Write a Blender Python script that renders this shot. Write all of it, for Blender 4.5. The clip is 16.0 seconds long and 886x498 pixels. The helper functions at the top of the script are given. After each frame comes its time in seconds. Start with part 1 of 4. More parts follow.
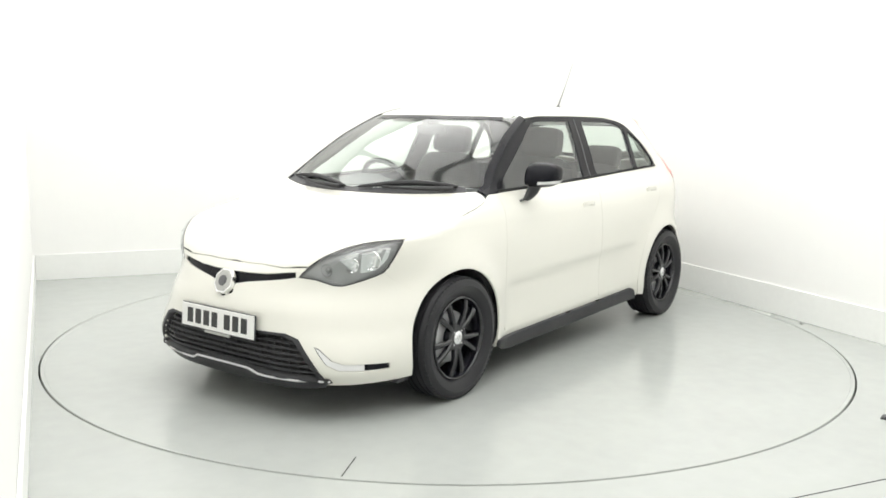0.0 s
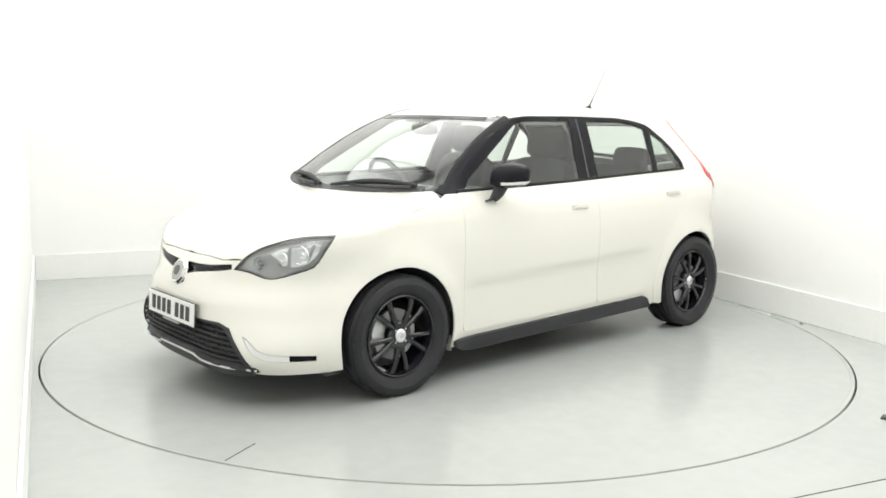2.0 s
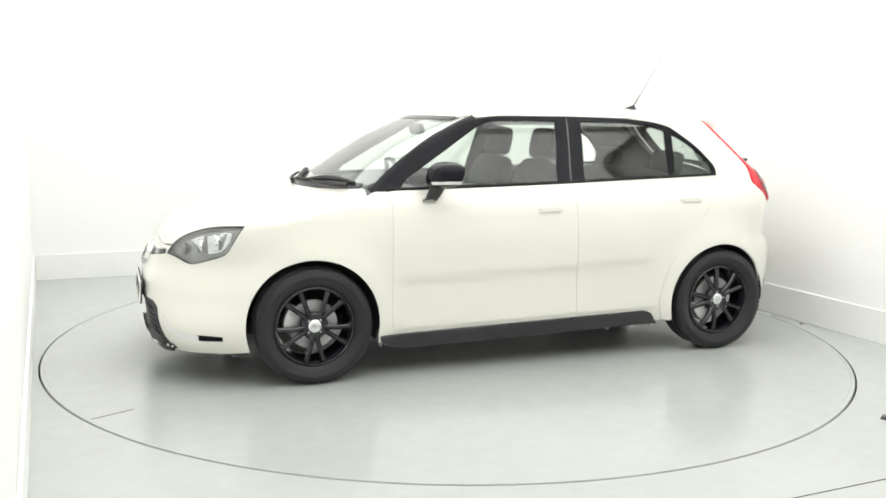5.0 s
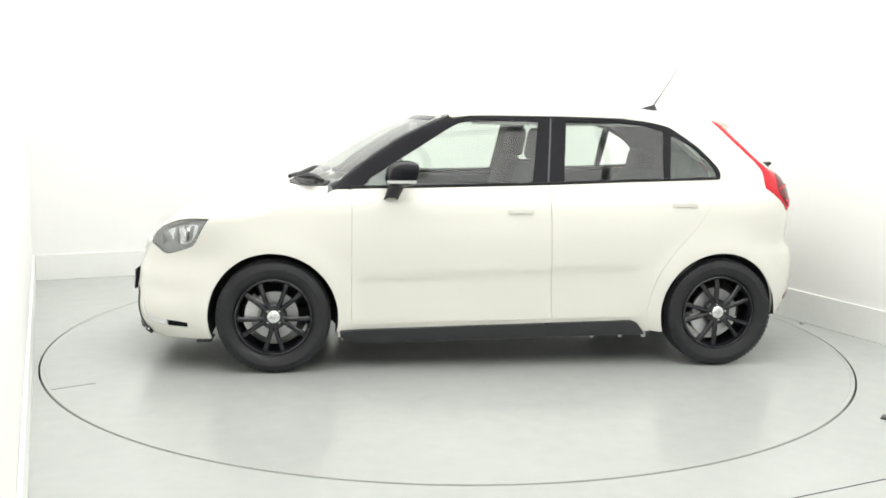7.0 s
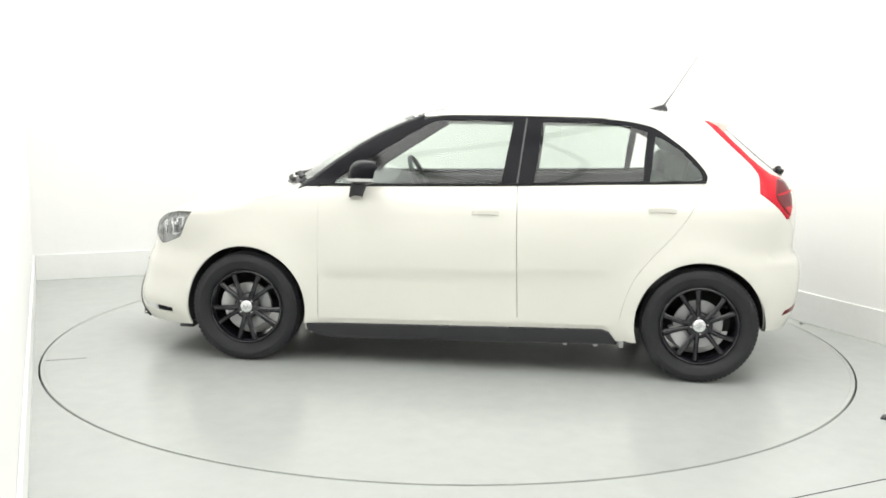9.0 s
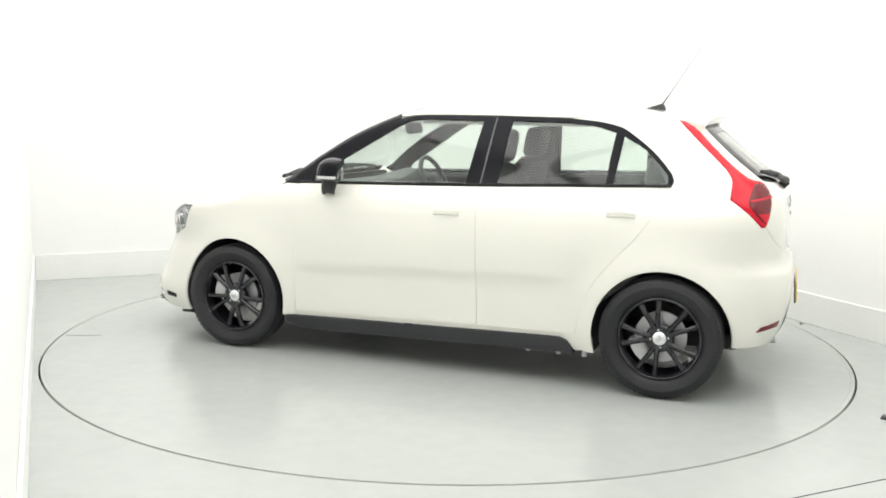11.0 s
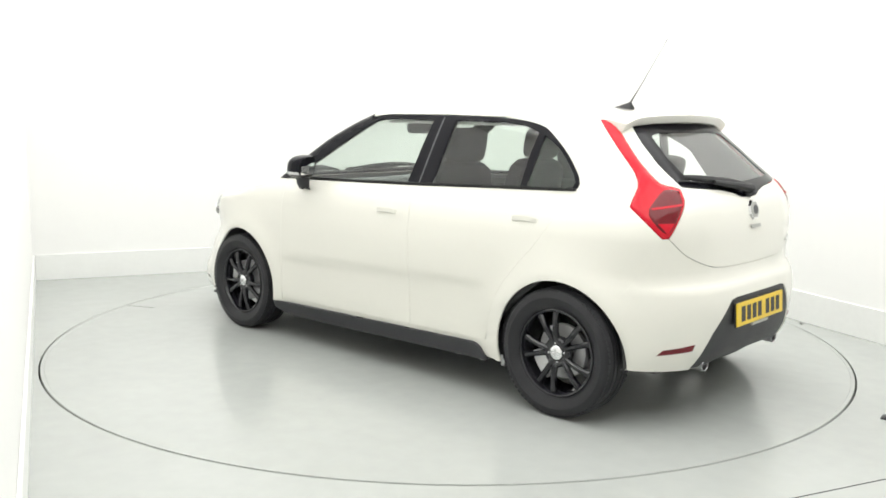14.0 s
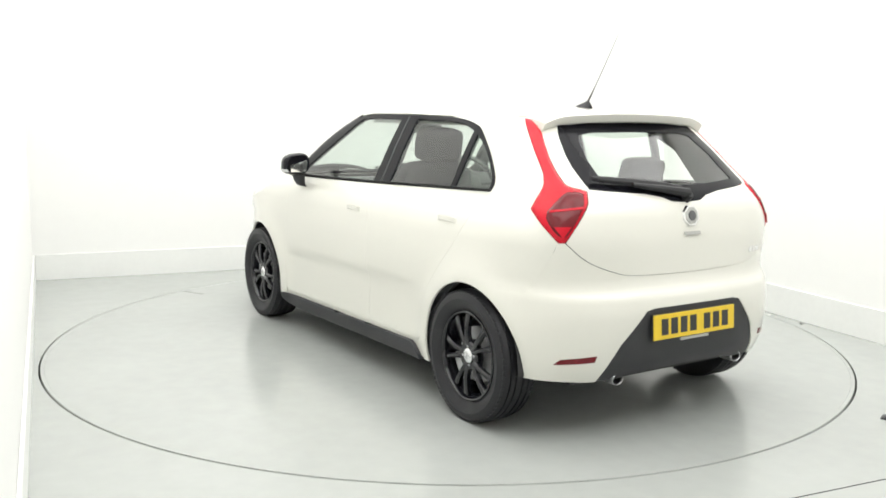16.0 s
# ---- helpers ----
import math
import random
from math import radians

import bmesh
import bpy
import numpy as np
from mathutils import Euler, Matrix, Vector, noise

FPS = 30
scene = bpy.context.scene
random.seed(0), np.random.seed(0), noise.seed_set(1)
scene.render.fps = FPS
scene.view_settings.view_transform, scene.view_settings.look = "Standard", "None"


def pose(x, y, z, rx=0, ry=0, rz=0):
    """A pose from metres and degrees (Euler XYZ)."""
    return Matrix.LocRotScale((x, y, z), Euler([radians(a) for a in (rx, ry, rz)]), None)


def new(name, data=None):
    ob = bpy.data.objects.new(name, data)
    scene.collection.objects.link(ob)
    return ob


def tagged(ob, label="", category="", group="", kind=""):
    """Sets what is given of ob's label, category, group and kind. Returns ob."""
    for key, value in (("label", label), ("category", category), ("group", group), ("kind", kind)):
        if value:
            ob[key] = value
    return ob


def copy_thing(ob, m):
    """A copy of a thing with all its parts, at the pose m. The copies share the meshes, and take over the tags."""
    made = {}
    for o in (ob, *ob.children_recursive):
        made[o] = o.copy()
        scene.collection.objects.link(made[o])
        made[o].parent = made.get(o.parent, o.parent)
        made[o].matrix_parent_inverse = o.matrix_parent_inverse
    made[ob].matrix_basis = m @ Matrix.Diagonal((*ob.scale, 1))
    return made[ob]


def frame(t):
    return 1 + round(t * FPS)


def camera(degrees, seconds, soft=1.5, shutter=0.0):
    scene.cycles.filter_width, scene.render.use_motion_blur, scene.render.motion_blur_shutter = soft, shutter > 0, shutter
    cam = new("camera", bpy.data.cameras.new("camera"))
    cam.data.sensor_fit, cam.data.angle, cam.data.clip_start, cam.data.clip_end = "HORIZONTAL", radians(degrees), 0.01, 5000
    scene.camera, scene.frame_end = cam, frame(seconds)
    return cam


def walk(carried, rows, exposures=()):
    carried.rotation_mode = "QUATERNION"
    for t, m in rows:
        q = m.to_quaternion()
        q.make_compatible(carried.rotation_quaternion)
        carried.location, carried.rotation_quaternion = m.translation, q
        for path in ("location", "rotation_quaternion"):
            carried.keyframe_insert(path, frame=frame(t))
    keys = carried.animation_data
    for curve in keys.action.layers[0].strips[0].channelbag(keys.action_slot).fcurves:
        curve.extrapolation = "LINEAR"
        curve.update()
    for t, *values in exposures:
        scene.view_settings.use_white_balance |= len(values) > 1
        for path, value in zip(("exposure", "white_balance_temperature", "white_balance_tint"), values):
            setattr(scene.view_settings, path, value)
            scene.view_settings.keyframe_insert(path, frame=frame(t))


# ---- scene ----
from mathutils.geometry import delaunay_2d_cdt

cam = camera(52.51, 16.0, soft=1.7)
STAND = (Matrix.Translation((0.0, -5.7345, 1.4194)) @ Matrix.Rotation(radians(0.3624), 4, "Z")
         @ Matrix.Rotation(radians(90 - 8.578), 4, "X") @ Matrix.Rotation(radians(0.905), 4, "Z"))
EXPOSURE = 0.0
walk(cam, [(0.0, STAND), (16.0, STAND)], [(0.0, EXPOSURE), (16.0, EXPOSURE)])

# the turntable turns about the world's origin: seconds, heading of the car in degrees
TURN = [(0.0, 233.78), (0.5, 231.63), (1.0, 228.61), (1.5, 225.17), (2.0, 221.57), (2.5, 218.09), (3.0, 214.54),
        (3.5, 211.16), (4.0, 207.69), (6.5, 190.74), (7.0, 187.28), (7.5, 183.71), (8.0, 180.29), (8.5, 176.79),
        (9.0, 173.32), (11.5, 155.64), (12.0, 151.93), (12.5, 148.57), (13.0, 144.94), (13.5, 141.45),
        (14.0, 137.76), (14.5, 134.25), (15.0, 130.58), (15.5, 127.0), (16.0, 123.32)]
CAR_OFF = (-0.20126, 0.0305)
TABLE_R = 2.446

# ---- the studio: a rectangular white room, seen askew ----
ASKEW = 24.25
ROOM = Matrix.Rotation(radians(ASKEW), 4, "Z")
LEFT, RIGHT, BACK, FRONT, HIGH = -2.49, 2.51, 2.81, -6.2, 3.3

# ---- world and lights ----
world = bpy.data.worlds.new("studio_world")
scene.world = world
world.use_nodes = True
world.node_tree.nodes["Background"].inputs[0].default_value = (1, 1, 1, 1)
world.node_tree.nodes["Background"].inputs[1].default_value = 0.05
LAMPS = [(a, b) for b in (1.45, -1.05, -3.55) for a in (-1.62, 0.0, 1.62)]
for a, b in LAMPS:
    lamp = bpy.data.lights.new("ceiling_panel_lamp", "AREA")
    lamp.shape, lamp.size, lamp.size_y, lamp.energy, lamp.color = "RECTANGLE", 1.54, 2.36, 18.3, (1.0, 0.995, 0.97)
    new("ceiling_panel_lamp", lamp).matrix_world = ROOM @ pose(a, b, HIGH - 0.06)


# ---- materials ----
def material(name, color, rough=0.5, metal=0.0, noise_scale=0.0, spread=0.0, bump=0.0, coat=0.0, fine=0.0, spec=0.5):
    m = bpy.data.materials.new(name)
    m.use_nodes = True
    nt, b = m.node_tree, m.node_tree.nodes["Principled BSDF"]
    b.inputs["Base Color"].default_value = (*color, 1)
    b.inputs["Roughness"].default_value, b.inputs["Metallic"].default_value = rough, metal
    b.inputs["Coat Weight"].default_value, b.inputs["Coat Roughness"].default_value = coat, 0.03
    b.inputs["Specular IOR Level"].default_value = spec
    if noise_scale:
        co = nt.nodes.new("ShaderNodeTexCoord")
        big, small = nt.nodes.new("ShaderNodeTexNoise"), nt.nodes.new("ShaderNodeTexNoise")
        big.inputs["Scale"].default_value, big.inputs["Detail"].default_value = noise_scale, 6
        small.inputs["Scale"].default_value, small.inputs["Detail"].default_value = fine or noise_scale * 14, 4
        for n in (big, small):
            nt.links.new(co.outputs["Object"], n.inputs["Vector"])
        both = nt.nodes.new("ShaderNodeMix")
        both.inputs["Factor"].default_value = 0.35
        nt.links.new(big.outputs["Fac"], both.inputs["A"])
        nt.links.new(small.outputs["Fac"], both.inputs["B"])
        ramp = nt.nodes.new("ShaderNodeMapRange")
        ramp.inputs["From Min"].default_value, ramp.inputs["From Max"].default_value = 0.3, 0.7
        ramp.inputs["To Min"].default_value, ramp.inputs["To Max"].default_value = 1 - spread, 1 + spread
        nt.links.new(both.outputs["Result"], ramp.inputs["Value"])
        tint = nt.nodes.new("ShaderNodeVectorMath")
        tint.operation = "SCALE"
        tint.inputs[0].default_value = color
        nt.links.new(ramp.outputs["Result"], tint.inputs["Scale"])
        nt.links.new(tint.outputs["Vector"], b.inputs["Base Color"])
        gloss = nt.nodes.new("ShaderNodeMapRange")
        gloss.inputs["To Min"].default_value, gloss.inputs["To Max"].default_value = rough * 0.8, min(1, rough * 1.2)
        nt.links.new(big.outputs["Fac"], gloss.inputs["Value"])
        nt.links.new(gloss.outputs["Result"], b.inputs["Roughness"])
        if bump:
            bp = nt.nodes.new("ShaderNodeBump")
            bp.inputs["Strength"].default_value, bp.inputs["Distance"].default_value = 0.5, bump
            nt.links.new(small.outputs["Fac"], bp.inputs["Height"])
            nt.links.new(bp.outputs["Normal"], b.inputs["Normal"])
    return m


def glass_material(name, tint, base=0.07, edge=0.6, gloss=1.0):
    m = bpy.data.materials.new(name)
    m.use_nodes = True
    nt = m.node_tree
    nt.nodes.remove(nt.nodes["Principled BSDF"])
    clear, shine, mix = (nt.nodes.new("ShaderNodeBsdfTransparent"), nt.nodes.new("ShaderNodeBsdfGlossy"), nt.nodes.new("ShaderNodeMixShader"))
    facing, curve, gain = nt.nodes.new("ShaderNodeLayerWeight"), nt.nodes.new("ShaderNodeMath"), nt.nodes.new("ShaderNodeMath")
    facing.inputs["Blend"].default_value = 0.5
    curve.operation, curve.inputs[1].default_value = "POWER", 3.2
    gain.operation, gain.inputs[1].default_value, gain.inputs[2].default_value = "MULTIPLY_ADD", edge, base
    nt.links.new(facing.outputs["Facing"], curve.inputs[0])
    nt.links.new(curve.outputs[0], gain.inputs[0])
    clear.inputs["Color"].default_value = (*tint, 1)
    shine.inputs["Roughness"].default_value = 0.01
    shine.inputs["Color"].default_value = (gloss, gloss, gloss, 1)
    nt.links.new(gain.outputs[0], mix.inputs[0])
    nt.links.new(clear.outputs[0], mix.inputs[1])
    nt.links.new(shine.outputs[0], mix.inputs[2])
    nt.links.new(mix.outputs[0], nt.nodes["Material Output"].inputs["Surface"])
    return m


WALL = material("white_wall_paint", (0.90, 0.90, 0.885), 0.7, 0, 0.8, 0.012, 0.0005)
FLOOR = material("grey_floor_paint", (0.440, 0.460, 0.440), 0.26, 0, 0.7, 0.065, 0.0002)
TABLE = material("grey_turntable_paint", (0.440, 0.460, 0.440), 0.20, 0, 0.7, 0.065, 0.0002)
SKIRT = material("pale_grey_skirting", (0.86, 0.87, 0.85), 0.5, 0, 2.0, 0.03, 0.0003)
PIT = material("dark_rim_gap", (0.02, 0.02, 0.02), 0.9)
PAINT = material("cream_white_car_paint", (0.765, 0.755, 0.69), 0.32, 0, 3.0, 0.008, 0.0, 0.9)
BLACK = material("gloss_black_trim", (0.008, 0.008, 0.011), 0.18, 0, 4.0, 0.1, 0, 0.0, 0, 0.14)
PLASTIC = material("textured_black_plastic", (0.026, 0.026, 0.030), 0.5, 0, 6.0, 0.15, 0.0006, 0, 420)
RUBBER = material("tyre_rubber", (0.017, 0.017, 0.020), 0.5, 0, 9.0, 0.25, 0.0004, 0, 0, 0.4)
SEALER = material("rubber_seal", (0.02, 0.02, 0.022), 0.6)
RIM = material("gloss_black_alloy", (0.011, 0.011, 0.015), 0.14, 0.0, 5.0, 0.1, 0, 0.0, 0, 0.6)
STEEL = material("brushed_steel", (0.5, 0.5, 0.51), 0.32, 1.0, 20.0, 0.06)
CHROME = material("chrome", (0.86, 0.86, 0.86), 0.08, 1.0)
CALIPER = material("cast_grey_caliper", (0.68, 0.68, 0.69), 0.4, 0.4, 9.0, 0.1)
TRIM = material("grey_interior_plastic", (0.105, 0.107, 0.11), 0.6, 0, 5.0, 0.08, 0.0005, 0, 300)
CLOTH = material("charcoal_seat_cloth", (0.026, 0.027, 0.030), 0.9, 0, 6.0, 0.12, 0.0012, 0, 500)
LINING = material("pale_headliner_cloth", (0.45, 0.45, 0.43), 0.9, 0, 6.0, 0.05, 0.0006, 0, 300)
DISC = material("dull_disc_steel", (0.46, 0.46, 0.47), 0.38, 0.6, 20.0, 0.08)
UNDER = material("underbody_black", (0.035, 0.035, 0.036), 0.8, 0, 4.0, 0.2)
RED = material("red_lamp_lens", (0.60, 0.006, 0.022), 0.12, 0, 30.0, 0.08, 0, 0.0, 0, 0.35)
RED_DARK = material("smoked_red_lamp_lens", (0.15, 0.010, 0.016), 0.1, 0, 40.0, 0.15, 0, 0.0, 0, 0.4)
LAMP_GREY = material("headlamp_housing_grey", (0.34, 0.34, 0.345), 0.22, 0.3, 14.0, 0.12, 0, 0.6)
LAMP_BRIGHT = material("headlamp_reflector", (0.82, 0.83, 0.84), 0.16, 0.9, 24.0, 0.12)
WHITE_PLATE = material("white_number_plate", (0.80, 0.80, 0.78), 0.35, 0, 10.0, 0.02)
YELLOW_PLATE = material("yellow_number_plate", (0.80, 0.56, 0.03), 0.35, 0, 10.0, 0.02)
PLATE_INK = material("black_plate_ink", (0.03, 0.03, 0.03), 0.5)
LENS_WHITE = material("clear_white_lens", (0.80, 0.80, 0.80), 0.12, 0, 30.0, 0.05, 0, 0.8)
GLASS = glass_material("green_tinted_glass", (0.82, 0.88, 0.84), 0.055)
SCREEN = glass_material("pale_windscreen_glass", (0.85, 0.905, 0.87), 0.03, 0.75)
LENS = glass_material("clear_lamp_cover", (0.95, 0.96, 0.96), 0.05)
GLOW = bpy.data.materials.new("ceiling_diffuser")
GLOW.use_nodes = True
GLOW.node_tree.nodes["Principled BSDF"].inputs["Emission Strength"].default_value = 0.8
GLOW.node_tree.nodes["Principled BSDF"].inputs["Emission Color"].default_value = (1, 0.99, 0.97, 1)
for clear in (GLASS, SCREEN, LENS):
    clear.use_backface_culling = False


def link_mesh(name, bm, mat, parent=None, label="", smooth=True):
    me = bpy.data.meshes.new(name)
    bm.to_mesh(me)
    bm.free()
    me.materials.append(mat)
    if smooth:
        me.shade_smooth()
        me.set_sharp_from_angle(angle=radians(38))
    ob = new(name, me)
    ob.parent = parent
    return tagged(ob, label)


def part(name, bm, mat, parent, label="", smooth=True):
    return link_mesh(name, bm, mat, parent, label, smooth)


def box(bm, lo, hi, m=None, bevel=0.0):
    """Adds a box from corner lo to corner hi, with bevelled edges."""
    geo = bmesh.ops.create_cube(bm, size=1)["verts"]
    mid, size = [(p + q) / 2 for p, q in zip(lo, hi)], [q - p for p, q in zip(lo, hi)]
    for v in geo:
        v.co = Vector([c * s + o for c, s, o in zip(v.co, size, mid)])
    if bevel:
        edges = {e for v in geo for e in v.link_edges}
        got = bmesh.ops.bevel(bm, geom=list(edges), offset=bevel, segments=2, affect="EDGES", profile=0.6)
        geo = list({v for f in got["faces"] for v in f.verts} | {v for v in geo if v.is_valid})
    if m is not None:
        bmesh.ops.transform(bm, matrix=m, verts=geo)
    return geo


def lathe(bm, profile, segments=64, closed=False):
    """Turns a profile of (radius, y) about the y axis."""
    rings = [[bm.verts.new((r * math.cos(2 * math.pi * i / segments), y, r * math.sin(2 * math.pi * i / segments))) for i in range(segments)]
             for r, y in profile]
    pairs = list(zip(rings, rings[1:])) + ([(rings[-1], rings[0])] if closed else [])
    for a, b in pairs:
        for i in range(segments):
            j = (i + 1) % segments
            bm.faces.new((a[i], a[j], b[j], b[i]))
    return rings


def tube(bm, points, radii, sides=10):
    """A round bar along points, with a radius at each."""
    pts = [Vector(p) for p in points]
    if not hasattr(radii, "__len__"):
        radii = [radii] * len(pts)
    rings = []
    for i, p in enumerate(pts):
        d = (pts[min(i + 1, len(pts) - 1)] - pts[max(i - 1, 0)]).normalized()
        u = d.orthogonal().normalized() if i == 0 else (rings_u - d * rings_u.dot(d)).normalized()
        rings_u = u
        v = d.cross(u)
        rings.append([bm.verts.new(p + radii[i] * (math.cos(a) * u + math.sin(a) * v)) for a in (2 * math.pi * k / sides for k in range(sides))])
    for a, b in zip(rings, rings[1:]):
        for k in range(sides):
            bm.faces.new((a[k], a[(k + 1) % sides], b[(k + 1) % sides], b[k]))
    bm.faces.new(rings[0][::-1])
    bm.faces.new(rings[-1])


# ---- the car's outer form: x forward, y to its left, z up, origin on the ground between the axles ----
def spline(*pts):
    """A smooth function through control points (monotone cubic)."""
    xs, ys = np.array([p[0] for p in pts], float), np.array([p[1] for p in pts], float)
    h, d = np.diff(xs), np.diff(ys) / np.diff(xs)
    m = np.concatenate(([d[0]], np.where(d[:-1] * d[1:] > 0, 2 * d[:-1] * d[1:] / (d[:-1] + d[1:] + 1e-12), 0), [d[-1]]))

    def value(x):
        x = np.clip(np.asarray(x, float), xs[0], xs[-1])
        i = np.clip(np.searchsorted(xs, x) - 1, 0, len(h) - 1)
        t = (x - xs[i]) / h[i]
        return ((1 + 2 * t) * (1 - t) ** 2 * ys[i] + t * (1 - t) ** 2 * h[i] * m[i]
                + t * t * (3 - 2 * t) * ys[i + 1] + t * t * (t - 1) * h[i] * m[i + 1])
    return value


WIDTH = spline((0.1, 0.74), (0.17, 0.785), (0.26, 0.806), (0.4, 0.812), (0.55, 0.820), (0.72, 0.822), (0.86, 0.812),
               (0.94, 0.792), (1.0, 0.757), (1.04, 0.728), (1.1, 0.700), (1.25, 0.638), (1.4, 0.566), (1.5, 0.51))
NOSE = spline((0.1, 1.96), (0.16, 2.02), (0.24, 2.075), (0.36, 2.088), (0.5, 2.085), (0.6, 2.055), (0.68, 2.035), (0.75, 2.02), (1.1, 2.0))
NOSE_N = spline((0.1, 3.6), (0.27, 3.9), (0.45, 3.0), (0.62, 2.55), (0.8, 2.9), (1.1, 3.0))
TAIL = spline((0.1, 1.70), (0.24, 1.80), (0.36, 1.86), (0.56, 1.885), (0.64, 1.875), (0.7, 1.835), (0.85, 1.835), (1.0, 1.815),
              (1.05, 1.792), (1.2, 1.62), (1.37, 1.415), (1.5, 1.27))
TAIL_N = spline((0.1, 3.6), (0.4, 3.8), (0.7, 3.6), (1.05, 4.4), (1.5, 4.6))
TOP = spline((-1.9, 1.29), (-1.55, 1.385), (-1.36, 1.425), (-1.2, 1.448), (-0.93, 1.472), (-0.5, 1.486), (-0.1, 1.482), (0.2, 1.459),
             (0.36, 1.429), (0.44, 1.402), (0.69, 1.292), (0.9, 1.170), (1.16, 1.010), (1.21, 0.994), (1.4, 0.962), (1.53, 0.936),
             (1.65, 0.905), (1.77, 0.865), (1.88, 0.808), (1.95, 0.750), (1.995, 0.695), (2.06, 0.60), (2.1, 0.5))
CROWN = spline((-1.9, 0.10), (-0.3, 0.10), (0.3, 0.02), (0.95, 0.0), (1.15, 0.01), (1.4, 0.025), (1.7, 0.04), (2.1, 0.08))
DROP = spline((-1.9, 0.0), (1.1, 0.0), (1.4, 0.10), (1.6, 0.16), (2.1, 0.2))
BOW = 0.36                                                          # the windscreen's curve across the car


def top_of(x, y):
    """Height of bonnet, windscreen and roof."""
    w = np.clip((x + 0.35) / 0.6, 0, 1) * np.clip((1.65 - x) / 0.42, 0, 1)
    w = w * w * (3 - 2 * w)
    return TOP(x + BOW * y * y * w) - CROWN(x) * y * y - DROP(x) * y ** 4


def smooth_max(a, b, k):
    h = np.maximum(k - np.abs(a - b), 0) / k
    return np.maximum(a, b) + h * h * k / 4


def body(x, y, z):
    """Below zero inside the car's outer form, about the distance to it outside."""
    y = np.abs(y)
    w = WIDTH(z)
    for cx in (1.265, -1.262):                                      # flared wheel arches
        r = np.hypot(x - cx, z - 0.31)
        w = w + 0.024 * np.exp(-((r - 0.35) / 0.09) ** 2) * (z < 1.2)
    run = 1 / (1 + np.exp(-(x + 0.72 + 0.25 * (z - 0.4)) / 0.035)) / (1 + np.exp((x - 0.80) / 0.03))   # scooped lower doors
    crease = 0.545 - 0.03 * x
    low = 1 / (1 + np.exp((z - crease) / 0.011)) * np.clip((z - 0.27) / 0.22, 0, 1)
    w = w - 0.013 * run * low
    front = x > 0
    limit = np.where(front, NOSE(z), TAIL(z)) - 1.0
    n = np.where(front, NOSE_N(z), TAIL_N(z))
    q = np.maximum(np.abs(x) - 1.0, 0) / limit
    side = ((q ** n + (y / w) ** n) ** (1 / n) - 1) * w
    slope = (top_of(x + 0.01, y) - top_of(x - 0.01, y)) / 0.02
    top = (z - top_of(x, y)) / np.sqrt(1 + slope * slope)
    return smooth_max(side, top, 0.032)


TURN_IN = 0.85                                                      # scale of the wrap round nose and tail
SEAM = 1.0 + TURN_IN * math.pi / 2                                  # the wrap's value on the centre line


def shoot(o, d, far=1.6):
    """Where rays from inside leave the body."""
    lo, hi = np.zeros(len(o)), np.full(len(o), far)
    for _ in range(34):
        mid = (lo + hi) / 2
        p = o + d * mid[:, None]
        inside = body(p[:, 0], p[:, 1], p[:, 2]) < 0
        lo, hi = np.where(inside, mid, lo), np.where(inside, hi, mid)
    return o + d * lo[:, None]


def wrap(uv):
    """(s, z) -> points; s runs along the left side and round nose and tail to the right side."""
    s, z = uv[:, 0], uv[:, 1]
    flip = np.abs(s) > SEAM
    s = np.where(flip, np.sign(s) * 2 * SEAM - s, s)
    a = np.maximum(np.abs(s) - 1, 0) / TURN_IN
    o = np.stack([np.clip(s, -1, 1), 0 * s, z], 1)
    d = np.stack([np.sign(s) * np.sin(a), np.cos(a), 0 * s], 1)
    p = shoot(o, d)
    p[:, 1] *= np.where(flip, -1, 1)
    return p


def barrel(uv, zc=0.88):
    """(x, angle) -> points; the angle from the car's left side up over the top."""
    x, a = uv[:, 0], uv[:, 1]
    o = np.stack([x, 0 * x, 0 * x + zc], 1)
    return shoot(o, np.stack([0 * x, np.cos(a), np.sin(a)], 1))


def barrel_low(uv):
    return barrel(uv, 0.45)


def normals(p):
    e = 0.004
    g = np.stack([body(p[:, 0] + e * (i == 0), p[:, 1] + e * (i == 1), p[:, 2] + e * (i == 2))
                  - body(p[:, 0] - e * (i == 0), p[:, 1] - e * (i == 1), p[:, 2] - e * (i == 2)) for i in range(3)], 1)
    return g / np.linalg.norm(g, axis=1, keepdims=True)


def on_side(x, z):
    """(s, z) of the point of the left side at x and z."""
    o, d = np.array([[x, 0.0, z]]), np.array([[0.0, 1.0, 0.0]])
    y = shoot(o, d)[0, 1]
    return (x if abs(x) <= 1 else math.copysign(1 + TURN_IN * math.atan2(abs(x) - 1, y), x), z)


def on_end(y, z, way=1):
    """(s, z) of the point of the nose (way 1) or tail (way -1) at y and z."""
    p = shoot(np.array([[way * 0.9, y, z]]), np.array([[way * 1.0, 0.0, 0.0]]))[0]
    return (way * (1 + TURN_IN * math.atan2(abs(p[0]) - 1, y)), z)


